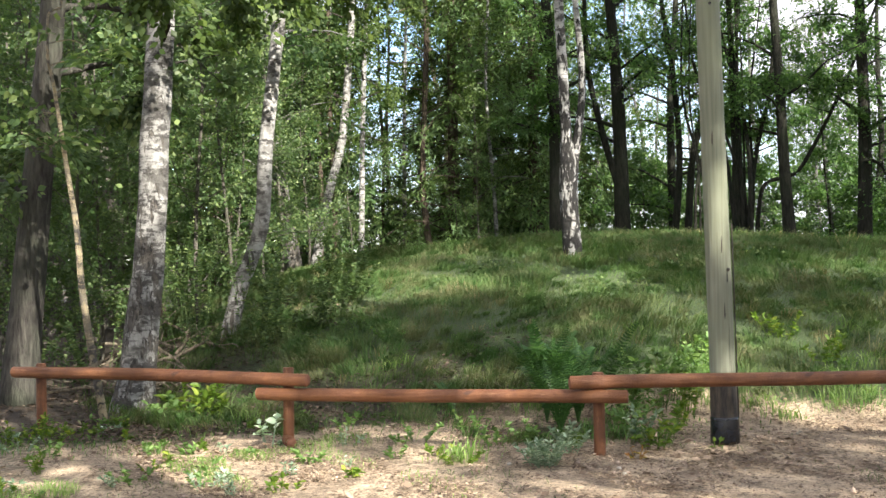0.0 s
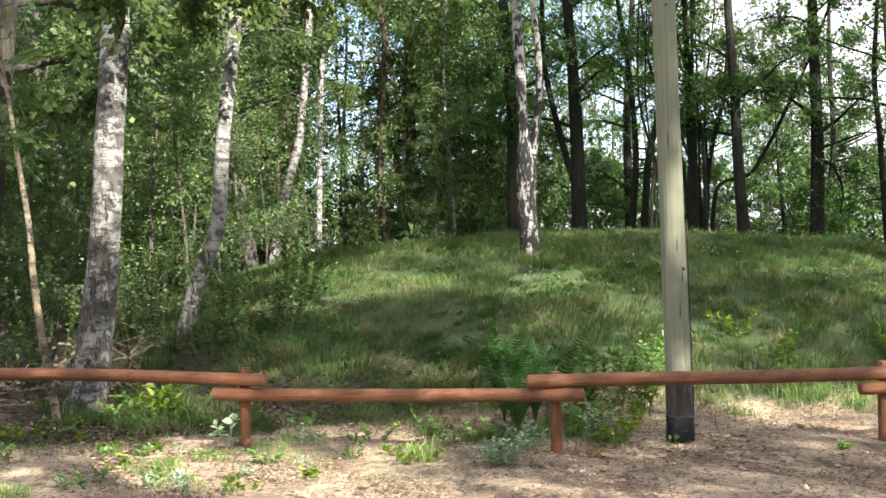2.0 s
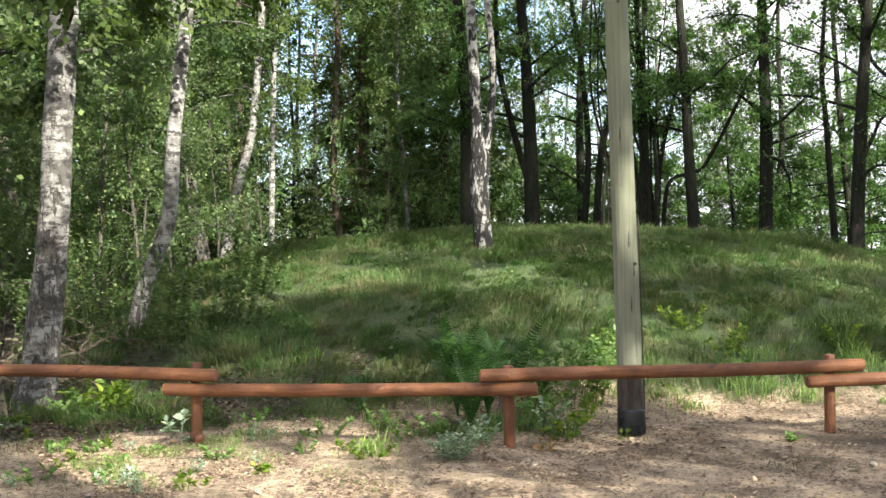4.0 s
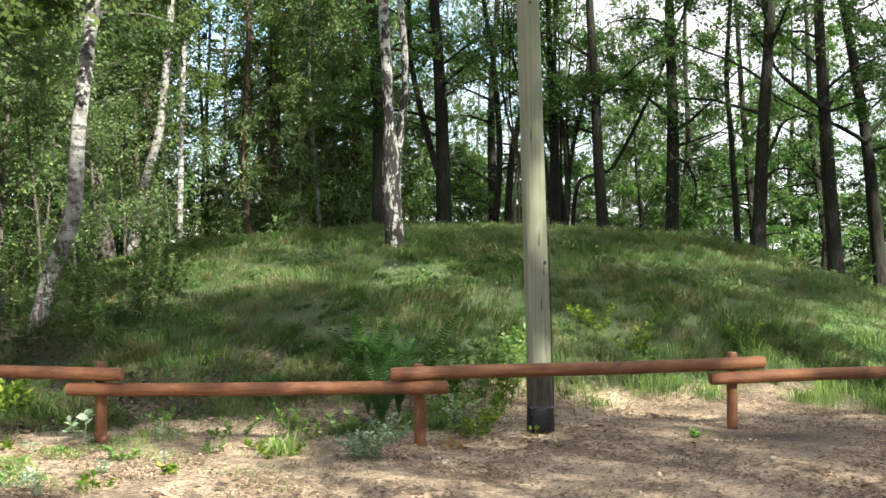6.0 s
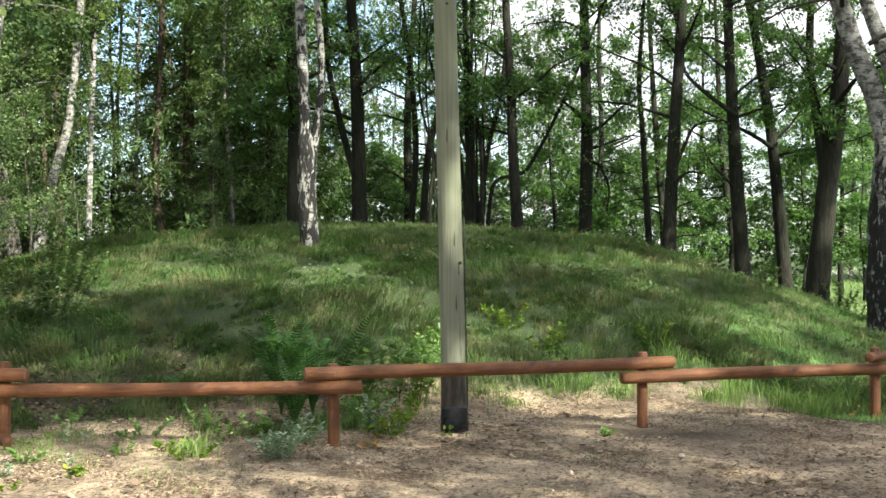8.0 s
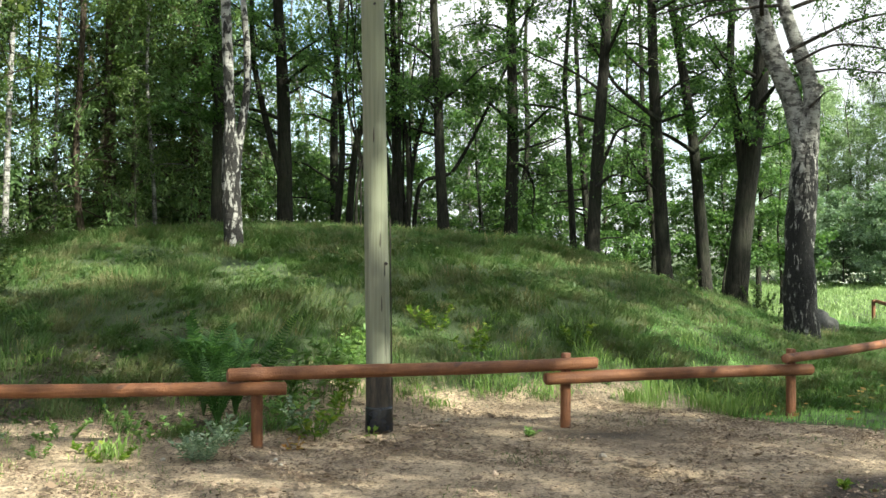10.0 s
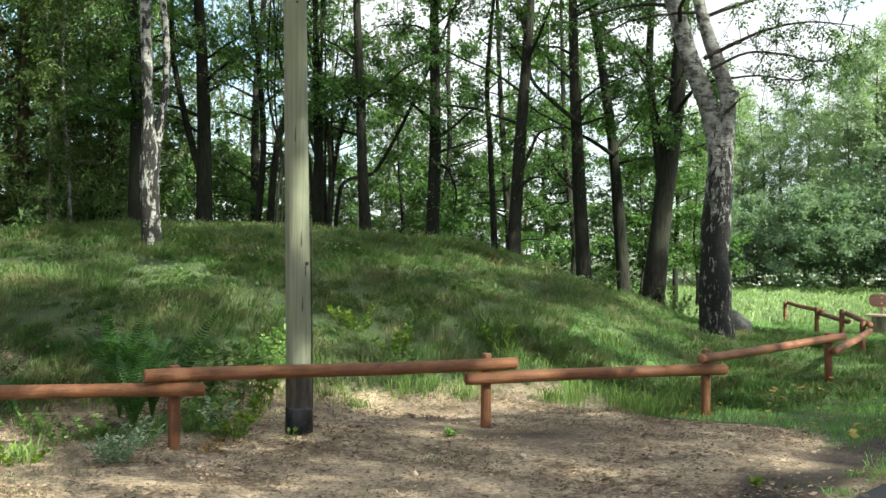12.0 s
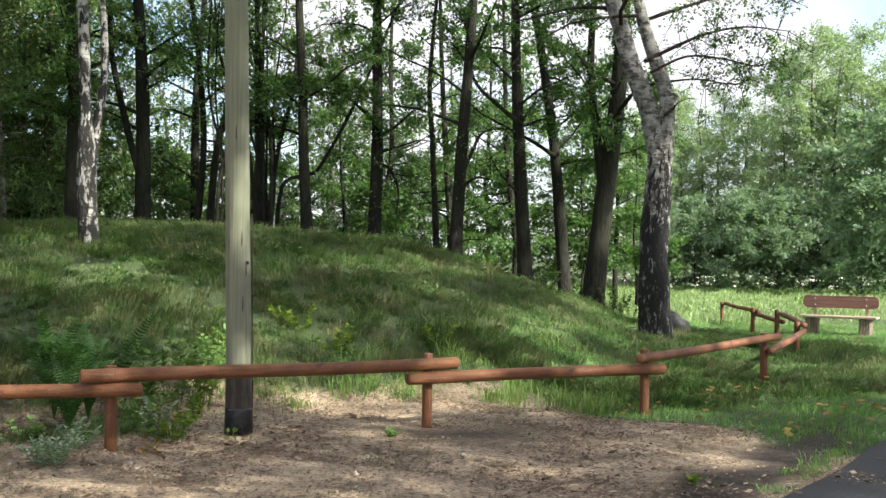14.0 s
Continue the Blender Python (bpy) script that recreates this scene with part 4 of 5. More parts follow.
FAR = {
    "leafy": (*crown_tree(201, GREYBARK, LEAF_FAR, 13, 1.0, 34, 3.0, 0.35, 0.2, 62, 0.34, 0.125), "leafy tree of the far wood"),
    "birch": (*crown_tree(202, BIRCH_DIM, LEAF_FAR, 14, 1.6, 32, 2.4, 0.3, 0.5, 66, 0.34, 0.11, flat=0.9), "grey-stemmed birch of the far wood"),
    "brown": (*crown_tree(203, PINE, LEAF_BIRCH, 15, 1.4, 34, 2.6, 0.3, 0.3, 66, 0.32, 0.11), "brown-stemmed tree deep in the wood"),
    "oak": (*crown_tree(204, OAK, LEAF_OAK, 13, 1.8, 32, 3.0, 0.35, 0.2, 130, 0.30, 0.12, flat=0.6, skip=0.6), "dark-stemmed oak deep in the wood"),
    "edge": (*crown_tree(212, GREYBARK, LEAF_HAZE, 13, 0.8, 46, 3.2, 0.35, 0.3, 110, 0.50, 0.15, seen=99.0, flat=0.8), "tree at the far side of the meadow, haze put into its leaf colour"),
    "slim": (*crown_tree(209, BIRCH_YOUNG, LEAF_BIRCH, 14, 2.5, 28, 2.2, 0.3, 0.5, 60, 0.34, 0.1, 0.075, flat=0.9), "slim white birch stem in the wood"),
    "pine": (*crown_tree(210, PINE, LEAF_BIRCH, 16, 4.0, 24, 2.2, 0.3, 0.2, 60, 0.34, 0.105, 0.10), "straight red-brown pine stem in the wood"),
    "airy": (*crown_tree(213, BIRCH_DIM, LEAF_BIRCH, 14, 2.5, 26, 2.6, 0.3, 0.55, 50, 0.3, 0.11, 0.08, seen=99.0, flat=1.2), "airy birch with hanging twigs behind the mound"),
    # next three: templates for unseen trees that only cast shade into view
    "shade": (*crown_tree(211, OAK, LEAF_OAK, 13, 4.0, 13, 3.6, 0.4, 0.1, 110, 0.36, 0.17, 0.16, seen=99.0, step=1.8, flat=0.7), "broad unseen oak, its open crown added to dapple the sun"),
    "tall": (*crown_tree(214, OAK, LEAF_OAK, 21, 11.0, 16, 4.2, 0.3, 0.1, 75, 0.5, 0.22, 0.24, seen=99.0, step=1.4, flat=0.8), "tall unseen oak, its high crown added to cast shade"),
    "high": (*crown_tree(215, OAK, LEAF_OAK, 27, 17.0, 15, 4.6, 0.3, 0.1, 95, 0.5, 0.24, 0.26, seen=99.0, step=1.4, flat=0.8), "very tall unseen oak, its high crown added to cast shade"),
    "spruce": (*spruce_template(205), "dark spruce with drooping boughs"),
    "sapling": (*crown_tree(206, GREYBARK, LEAF_HAZEL, 5.2, 0.4, 22, 1.5, 0.6, 0.1, 60, 0.2, 0.07, 0.035, 0.6, 0.5), "leafy sapling of the undergrowth"),
    "bright": (*crown_tree(207, GREYBARK, LEAF_FAR, 5.0, 0.3, 24, 1.9, 0.6, 0.1, 56, 0.32, 0.14, 0.04, 0.65, 0.6), "light green bush of the undergrowth"),
    "leafbush": (*crown_tree(216, OAK, LEAF_OAK, 5.5, 0.5, 20, 1.9, 0.6, 0.1, 90, 0.26, 0.12, 0.045, 0.65, 0.6, skip=0.4), "young oak of the undergrowth"),
    "dark": (*crown_tree(208, GREYBARK, LEAF_SHRUB, 5.0, 0.2, 30, 2.4, 0.5, 0.1, 70, 0.42, 0.17, 0.05, 0.65, 0.6), "dense dark green bush at the meadow's edge, paled by painted haze"),
}
GROUPS = {"leafbush": ("sapling", "undergrowth"), "sapling": ("sapling", "undergrowth"), "bright": ("bush", "undergrowth"), "dark": ("bush", "bushes by the meadow")}


def plant(kind, x, y, s=1.0, turn=0.0):
    trunk, limbs, crown, lab = FAR[kind]
    name, grp = GROUPS.get(kind, ("spruce_tree" if kind == "spruce" else "forest_tree", "background trees"))
    ob = thing(name, (x, y, land1(x, y)), lab, "bush" if name == "bush" else "tree", grp, turn=turn)
    ob.scale = (s, s, s)
    part("trunk", trunk, ob), tagged(part("branchwork", limbs, ob), kind="stuff"), part("crown", crown, ob)


rng = np.random.default_rng(77)


def scatter(n, b0, b1, d0, d1, kinds, s0=0.8, s1=1.25):
    """n plants spread over a sector of bearings and distances."""
    for k in range(n):
        b = radians(b0 + (b1 - b0) * (k + rng.uniform(0.1, 0.9)) / n)
        d = rng.uniform(d0, d1)
        kind = kinds[int(rng.integers(len(kinds)))]
        if d > 22 and -5.2 < math.degrees(b) < -0.6 and kind not in ("slim", "pine", "sapling", "bright"):          # a gap in the wood, open to the sky
            continue
        plant(kind, math.sin(b) * d, math.cos(b) * d, rng.uniform(s0, s1), rng.uniform(0, 360))


scatter(12, -25, -8, 15, 19, ("sapling",), 0.7, 1.1)
scatter(5, -5, 4, 25, 31, ("sapling",), 0.5, 0.9)
scatter(7, -8, 0, 31, 40, ("bright",), 0.55, 0.85)
scatter(9, -26, -6, 20, 27, ("sapling", "leafy", "sapling"), 0.8, 1.1)
scatter(10, -24, -3, 19, 29, ("birch", "brown", "slim", "birch"), 0.7, 1.1)
scatter(9, -9, 3, 25, 34, ("birch", "pine", "brown", "birch"), 0.7, 1.0)
scatter(12, -26, -2, 28, 36, ("brown", "leafy", "birch", "pine"))
scatter(14, -26, 2, 38, 52, ("brown", "leafy", "birch"), 1.0, 1.3)
scatter(12, -26, -5.5, 27, 36, ("leafy", "brown", "leafy"), 0.9, 1.2)
scatter(12, -26, -5.5, 36, 46, ("leafy", "brown"), 1.0, 1.3)
scatter(4, 0.2, 5.0, 29, 34, ("spruce",), 0.85, 1.05)
scatter(5, -2, 7, 27, 33, ("brown", "slim"), 0.7, 0.9)
scatter(6, -2, 8, 44, 54, ("brown",), 0.9, 1.1)
scatter(12, 6, 20, 34, 50, ("airy", "birch", "airy"), 0.75, 1.0)
scatter(5, 9, 31, 28, 34, ("oak",), 0.8, 1.0)
scatter(8, 2, 14, 30, 35, ("bright", "leafbush"), 0.65, 0.85)
scatter(12, 5, 22, 33, 42, ("bright", "leafbush"), 0.75, 1.0)
scatter(7, 20, 35, 46, 60, ("bright", "leafy"), 0.65, 0.8)
scatter(12, 19, 35, 29, 38, ("bright", "leafbush", "leafbush"), 0.7, 1.1)
scatter(7, 19, 35, 36, 46, ("oak", "birch"), 0.6, 0.8)
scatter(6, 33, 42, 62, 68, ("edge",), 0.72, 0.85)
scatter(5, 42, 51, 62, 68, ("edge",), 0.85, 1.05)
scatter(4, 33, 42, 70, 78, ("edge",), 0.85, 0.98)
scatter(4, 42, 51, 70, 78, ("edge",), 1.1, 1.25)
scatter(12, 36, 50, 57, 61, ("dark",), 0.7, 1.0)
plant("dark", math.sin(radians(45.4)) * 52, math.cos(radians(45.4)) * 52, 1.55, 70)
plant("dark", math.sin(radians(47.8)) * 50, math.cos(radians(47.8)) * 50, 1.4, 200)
# round the back of the camera, unseen: trees added for dappled shade
for kind, x, y, size, turn in (("tall", 16.77, -7.08, 1.35, 122.1), ("tall", 22.14, -14.74, 1.4, 158.4), ("high", 25.99, -4.12, 0.93, 328.1), ("high", 3.32, -16.91, 1.35, 263.4),
                               ("shade", 9.12, -19.31, 1.1, 79.6), ("shade", 9.47, -3.45, 1.06, 146.5), ("tall", 6.36, -15.49, 1.37, 296.9), ("shade", 11.22, -20.36, 1.06, 13.7),
                               ("shade", 20.28, -10.55, 1.29, 96.5), ("shade", 6.98, -11.81, 0.97, 156.0), ("shade", 5.75, -7.48, 0.9, 31.5), ("shade", 4.41, -3.05, 1.43, 189.4),
                               ("high", 26.34, -10.89, 1.41, 84.5), ("tall", 22.67, -7.52, 1.15, 34.2), ("tall", 16.17, -16.58, 1.29, 5.9), ("shade", 13.2, -5.9, 0.95, 40.0)):
    plant(kind, x, y, size, turn)
# more unseen trees, added to hold back light from behind and the sides
for b, d, size, kind in ((172, 22, 1.4, "birch"), (195, 20, 1.3, "leafy"), (225, 22, 1.3, "brown"), (262, 16, 1.1, "brown"), (292, 12, 1.1, "leafy"), (312, 13, 1.1, "brown"),
                         (150, 30, 1.6, "brown"), (95, 34, 1.2, "leafy")):
    plant(kind, math.sin(radians(b)) * d, math.cos(radians(b)) * d, size, b * 3.1)


# ---- grass ----
def blades(name, xs, ys, height, width, mat, seed, label, lean=0.5, comb=0.6, tips=0.8):
    """Bent blades, one folded kite each; comb is how far neighbours lean the same way."""
    r = np.random.default_rng(seed)
    n = len(xs)
    a = r.uniform(0, 2 * math.pi, n)
    h = height * r.uniform(0.45, 1.25, n) * (0.75 + 0.35 * np.clip(wave(xs, ys, 3.3, 0.4), -1, 1))
    c = 2.0 * wave(xs, ys, 0.9, 2.2) + 0.9 * wave(xs, ys, 2.7, 5.1)
    lx = np.cos(a) * lean * r.uniform(0.2, 1, n) + comb * np.cos(c)
    ly = np.sin(a) * lean * r.uniform(0.2, 1, n) + comb * np.sin(c)
    p = np.stack((xs, ys, land(xs, ys) - 0.01), 1)
    mid = p + np.stack((lx * h * 0.3, ly * h * 0.3, h * 0.62), 1)
    tip = p + np.stack((lx * h, ly * h, h * tips), 1)
    b = r.uniform(-0.9, 0.9, n)
    w = np.stack((np.cos(b), np.sin(b), np.zeros(n)), 1) * (width * r.uniform(0.6, 1.3, n))[:, None]
    v = np.stack((p, mid + w, tip, mid - w), 1).reshape(-1, 3)
    return tagged(new(name, fast_mesh(name, v, np.arange(4 * n).reshape(-1, 4), mat)), label, "grass", kind="stuff")


def sow(n, x0, x1, y0, y1, keep, seed):
    r = np.random.default_rng(seed)
    x, y = r.uniform(x0, x1, n), r.uniform(y0, y1, n)
    k = r.uniform(size=n) < keep(x, y)
    return x[k], y[k]


def sector(x, y, lo=-24, hi=50):
    b = np.degrees(np.arctan2(x, y))
    return (b > lo) & (b < hi)


def clump(x, y):
    return np.clip(0.55 + 0.35 * wave(x, y, 2.3, 1.1) + 0.25 * wave(x, y, 5.7, 0.3), 0.05, 1)


def on_mound(x, y):
    ferny = np.minimum(1, ((x - 0.95) / 0.85) ** 4 + ((y - 10.1) / 0.6) ** 4)
    return ferny * (1 - bare(x, y)) * clump(x, y) * sector(x, y) * smoothstep(-4.2, -2.2, x + 0.1 * (y - 11)) * smoothstep(23.5, 21.0, y) * (1 - 0.55 * smoothstep(0.5, -1.0, x) * smoothstep(12.4, 11.2, y)) * smoothstep(0.0, 0.3, (x - 4.92) * -0.505 + (y - 5.4) * 0.863)


def tussocks(name, box, keep, n, per, height, width, mat, seed, label, spread=0.07, fall=0.5):
    """Soft tussocks: each a head of long thin blades that part and lie over, mostly one way with their neighbours."""
    cx, cy = sow(n, *box, keep, seed)
    r = np.random.default_rng(seed + 1)
    m = len(cx)
    big = r.uniform(0.55, 1.35, m) * (0.8 + 0.3 * np.clip(wave(cx, cy, 1.9, 0.4), -1, 1))
    lay = 2.2 * wave(cx, cy, 0.7, 2.2) + 1.1 * wave(cx, cy, 2.1, 5.1) + r.normal(0, 0.5, m)
    k = np.repeat(np.arange(m), per)
    q = len(k)
    a = r.uniform(0, 2 * math.pi, q)
    out = np.sqrt(r.uniform(0, 1, q)) * spread * big[k]
    x, y = cx[k] + np.cos(a) * out, cy[k] + np.sin(a) * out
    h = height * big[k] * r.uniform(0.5, 1.15, q)
    lean = r.uniform(0.15, 0.8, q)
    lx = np.cos(a) * lean + fall * np.cos(lay[k])
    ly = np.sin(a) * lean + fall * np.sin(lay[k]) - 0.15
    p = np.stack((x, y, land(x, y) - 0.01), 1)
    mid = p + np.stack((lx * h * 0.35, ly * h * 0.35, h * 0.58), 1)
    tip = p + np.stack((lx * h, ly * h, h * r.uniform(0.35, 0.85, q)), 1)
    b = r.uniform(-0.9, 0.9, q)
    w = np.stack((np.cos(b), np.sin(b), np.zeros(q)), 1) * (width * r.uniform(0.6, 1.3, q))[:, None]
    v = np.stack((p, mid + w, tip, mid - w), 1).reshape(-1, 3)
    return tagged(new(name, fast_mesh(name, v, np.arange(4 * q).reshape(-1, 4), mat)), label, "grass", kind="stuff")


MOUND_BOX = (-5, 14, 9, 23)
tussocks("mound_grass", MOUND_BOX, on_mound, 17000, 46, 0.24, 0.0042, GRASS, 41, "long soft grey-green grass lying over the mound", 0.10, 0.45)
blades("mound_sward", *sow(150000, *MOUND_BOX, lambda x, y: on_mound(x, y) ** 0.5, 40), 0.10, 0.005, GRASS, 42, "short green grass between the tussocks of the mound", 0.9, 0.6, 0.75)
tussocks("dry_grass", MOUND_BOX, lambda x, y: on_mound(x, y) * (wave(x, y, 1.3, 4.0) + 0.6 * wave(x, y, 0.5, 1.0) > 0.0), 1500, 22, 0.34, 0.0026, STRAW, 43, "dry pale grass stalks among the green on the mound", 0.06, 0.25)


def verge(x, y):
    off = (x - 4.92) * -0.505 + (y - 5.4) * 0.863
    return (1 - bare(x, y)) * sector(x, y, 28) * smoothstep(0.05, 0.25, off) * smoothstep(30, 24, np.hypot(x, y)) * np.where((off < 0.62) & (x < 7.0), 0.15, 1.0)


blades("verge_grass", *sow(290000, 4, 22, 5, 24, verge, 45), 0.115, 0.0042, GRASS_FRESH, 46, "short fresh green grass beside the path", 0.7, 0.4)
blades("meadow_grass", *sow(110000, 12, 62, 20, 60, lambda x, y: sector(x, y, 30) * (np.hypot(x, y) > 23) * (np.hypot(x, y) < 63), 47), 0.28, 0.016, MEADOW, 48, "bright tall grass of the open meadow", 0.6, 0.3)


def weeds(n, keep, size, mat, seed, label, box):
    """Low leafy growth in patches close to the ground."""
    x, y = sow(n, *box, keep, seed)
    r = np.random.default_rng(seed + 1)
    c = np.stack((x, y, land(x, y) + r.uniform(0.03, 0.20, len(x))), 1)
    tagged(new("mound_weeds", leaf_mesh("mound_weeds", r, c, size, mat, -0.1, 0.6)), label, "weeds", kind="stuff")


weeds(20000, lambda x, y: on_mound(x, y) * (wave(x, y, 1.7, 0.9) + 0.5 * wave(x, y, 4.1, 2.0) > 0.75), 0.06, LEAF_HAZEL, 471, "low dark green weeds in patches on the mound", (-4, 11, 11.7, 15.5))


# ---- ferns and herbs ----
def leaf6(rng, centres, axes, size, slim=0.55, fold=0.18):
    """Broader leaves of two folded halves, six corners each; axes give the way each one points."""
    n = len(centres)
    axes = axes / (np.linalg.norm(axes, axis=1, keepdims=True) + 1e-9)
    side = np.cross(axes, rng.normal(size=(n, 3)) * 0.35 + (0, 0, 1))
    side /= np.linalg.norm(side, axis=1, keepdims=True) + 1e-9
    up = np.cross(side, axes)
    s = size * rng.uniform(0.6, 1.25, (n, 1))
    c = [centres]
    for a, w in ((0.28, 0.5), (0.68, 0.38)):
        c.append(centres + axes * s * a + side * s * slim * w + up * s * fold * w)
    c.append(centres + axes * s - up * s * 0.12)
    for a, w in ((0.68, 0.38), (0.28, 0.5)):
        c.append(centres + axes * s * a - side * s * slim * w + up * s * fold * w)
    v = np.stack(c, 1).reshape(-1, 3)
    i = np.arange(n)[:, None] * 6
    return v, np.concatenate((i + [0, 1, 2, 3], i + [0, 3, 4, 5]), 1).reshape(-1, 4)


def fern(at, count, length, seed, label, sweep=(0.0, 2 * math.pi), low=1.0, lean=(0.28, 0.55)):
    """A shuttlecock of arching fronds, each with a rachis and close-set paired leaflets that narrow to the tip."""
    r = np.random.default_rng(seed)
    ob = thing("fern", (*at, land1(*at)), label, "fern", "ferns by the rails")
    n = 26
    for k in range(count):
        a = sweep[0] + (sweep[1] - sweep[0]) * (k + r.uniform(-0.4, 0.4)) / count
        L = length * r.uniform(0.65, 1.1)
        out_by, arch = r.uniform(*lean), r.uniform(0.22, 0.55)
        roll = r.uniform(-0.9, 0.9)
        d = Vector((math.cos(a), math.sin(a), 0))
        bend = Vector((r.normal(0, 0.07), r.normal(0, 0.07), 0))
        pts = [d * (L * out_by * s ** 1.3) + bend * L * s * s + Vector((0, 0, L * low * (1.12 * s - arch * s ** 2.6))) for s in np.linspace(0, 1, n + 1)]
        t = Tubes()
        t.add(pts[::4] + [pts[-1]], [0.006, 0.006, 0.005, 0.004, 0.003, 0.002, 0.0015, 0.001], 4, 0, False)
        me_v, me_f = list(t.v), [f for f in t.f]
        for s in range(4, n + 1):
            f = s / n
            w = L * 0.13 * min(1.0, 0.35 + 2.2 * (f - 0.14)) * (1.08 - f) ** 0.75
            tan = (pts[s] - pts[s - 1]).normalized()
            flat = tan.cross(Vector((0, 0, 1)))
            flat = flat.normalized() if flat.length > 0.05 else Vector((1, 0, 0))
            up = flat.cross(tan)
            out, nrm = flat * math.cos(roll) + up * math.sin(roll), up * math.cos(roll) - flat * math.sin(roll)
            for sg in (-1, 1):
                ax = (out * sg + tan * 0.42).normalized()
                o, b = pts[s], len(me_v)
                hw = L * 0.0088
                for q in (o - tan * hw * 0.7, o + tan * hw * 0.7, o + ax * w * 0.55 + tan * hw - nrm * 0.004, o + ax * w - nrm * w * 0.2, o + ax * w * 0.55 - tan * hw - nrm * 0.004):
                    me_v.append((q.x, q.y, q.z))
                me_f += [(b, b + 1, b + 2, b + 4), (b + 4, b + 2, b + 3, b + 3)]
        me = bpy.data.meshes.new("frond")
        me.from_pydata(me_v, [], [f[:3] if f[2] == f[3] else f for f in me_f])
        me.materials.append(FERN)
        part("frond", me, ob)
    return ob


def herb(name, at, stems, height, spread, leaf_size, mat, seed, label, category="plant", group="herbs on the sand", slim=0.55, per=12, bare_part=0.15, lift=0.4):
    """A leafy plant of several thin stems, each a part with its own leaves."""
    r = np.random.default_rng(seed)
    ob = thing(name, (*at, land1(*at)), label, category, group)
    lv = []
    for k in range(stems):
        a, reach = r.uniform(0, 2 * math.pi), spread * math.sqrt(r.uniform(0.02, 1))
        h = height * r.uniform(0.55, 1.1)
        x0 = Vector((math.cos(a) * reach * 0.35, math.sin(a) * reach * 0.35, -0.01))
        top = Vector((math.cos(a) * reach, math.sin(a) * reach, h))
        mid = (x0 + top) / 2 + Vector((0, 0, h * 0.12))
        t = Tubes()
        t.add([x0, mid, top], [0.004, 0.003, 0.002], 4, 0, False)
        f = r.uniform(bare_part, 1.0, per)
        c = np.array([x0.lerp(mid, q * 2) if q < 0.5 else mid.lerp(top, q * 2 - 1) for q in f])
        ax = r.normal(size=(per, 3))
        ax[:, 2] = np.abs(ax[:, 2]) * 0.4 + lift * (f - 0.2)
        lv.append(leaf6(r, c, ax, leaf_size, slim)[0])
        part("stem", t.mesh("stem", mat), ob)
    v = np.vstack(lv)
    i = np.arange(len(v) // 6)[:, None] * 6
    q = np.concatenate((i + [0, 1, 2, 3], i + [0, 3, 4, 5]), 1).reshape(-1, 4)
    tagged(part("foliage", fast_mesh("foliage", v, q, mat), ob), kind="stuff")
    return ob


fern((0.94, 10.22), 34, 1.12, 301, "large green fern behind the log rail", lean=(0.1, 0.48))
fern((1.22, 10.14), 24, 1.0, 305, "green fern leaning over the log rail", lean=(0.12, 0.45))
fern((1.02, 9.78), 24, 0.8, 304, "low fern fronds under the log rail", lean=(0.3, 0.7))
fern((1.42, 10.35), 6, 0.95, 302, "small fern with few arching fronds", (-1.2, 1.2))
fern((0.10, 10.45), 4, 0.75, 303, "low fern with pale fronds on the slope", (2.4, 4.0), 0.7)
herb("silver_herb", (0.73, 8.24), 24, 0.19, 0.25, 0.048, SILVER, 310, "silvery grey-green mugwort on the sand", slim=0.36, per=24)
herb("silver_herb", (0.98, 8.70), 12, 0.2, 0.18, 0.045, SILVER, 311, "silvery grey-green mugwort beside the post", slim=0.4, per=24)
herb("silver_herb", (-1.48, 9.22), 5, 0.27, 0.14, 0.085, SILVER, 312, "pale-leaved dock beside the post", slim=0.75, per=4, bare_part=0.5)
herb("bramble", (1.88, 10.14), 8, 0.55, 0.34, 0.0702, HERB, 313, "green bramble bush behind the rail", "bush", per=21)
herb("bramble", (2.15, 10.55), 9, 0.5, 0.3, 0.078, HERB, 314, "green bramble bush behind the rail", "bush", per=21)
herb("bramble", (1.57, 9.41), 8, 0.34, 0.24, 0.0741, HERB, 315, "low bramble beside the post", "bush", per=15)
herb("bramble", (1.70, 8.95), 7, 0.2, 0.22, 0.0702, LIME, 316, "low light green bramble on the sand", "bush", per=10)
for k, (at, n, h, w, m) in enumerate((((1.65, 10.16), 7, 0.42, 0.34, HERB), ((2.24, 10.24), 10, 0.42, 0.28, LIME), ((2.45, 10.71), 8, 0.5, 0.26, HERB),
                                      ((1.62, 9.25), 5, 0.26, 0.24, SILVER), ((2.05, 9.84), 5, 0.26, 0.24, LIME),
                                      ((3.84, 11.21), 6, 0.3, 0.3, LIME), ((3.58, 11.77), 5, 0.3, 0.3, LIME), ((5.18, 11.40), 5, 0.25, 0.28, LIME))):
    herb("bramble", at, n, h, w, 0.066, m, 850 + k, "green bramble and weeds behind the rail", "bush", per=19)
herb("seedling", (1.47, 8.50), 4, 0.08, 0.10, 0.05, AUTUMN, 317, "small seedling with orange and red leaves", per=5)
herb("seedling", (2.18, 8.90), 2, 0.07, 0.05, 0.07, LIME, 318, "yellow-leaved seedling at the foot of the pole", per=3)
herb("seedling", (1.93, 9.52), 3, 0.16, 0.1, 0.09, LIME, 319, "light green seedling on the sand", per=5)
herb("nettle", (-2.61, 11.36), 12, 0.42, 0.36, 0.10, LIME, 320, "light green nettles below the rail", per=12)
herb("nettle", (-2.75, 10.96), 7, 0.26, 0.26, 0.09, HERB, 321, "green herbs below the rail", per=10)
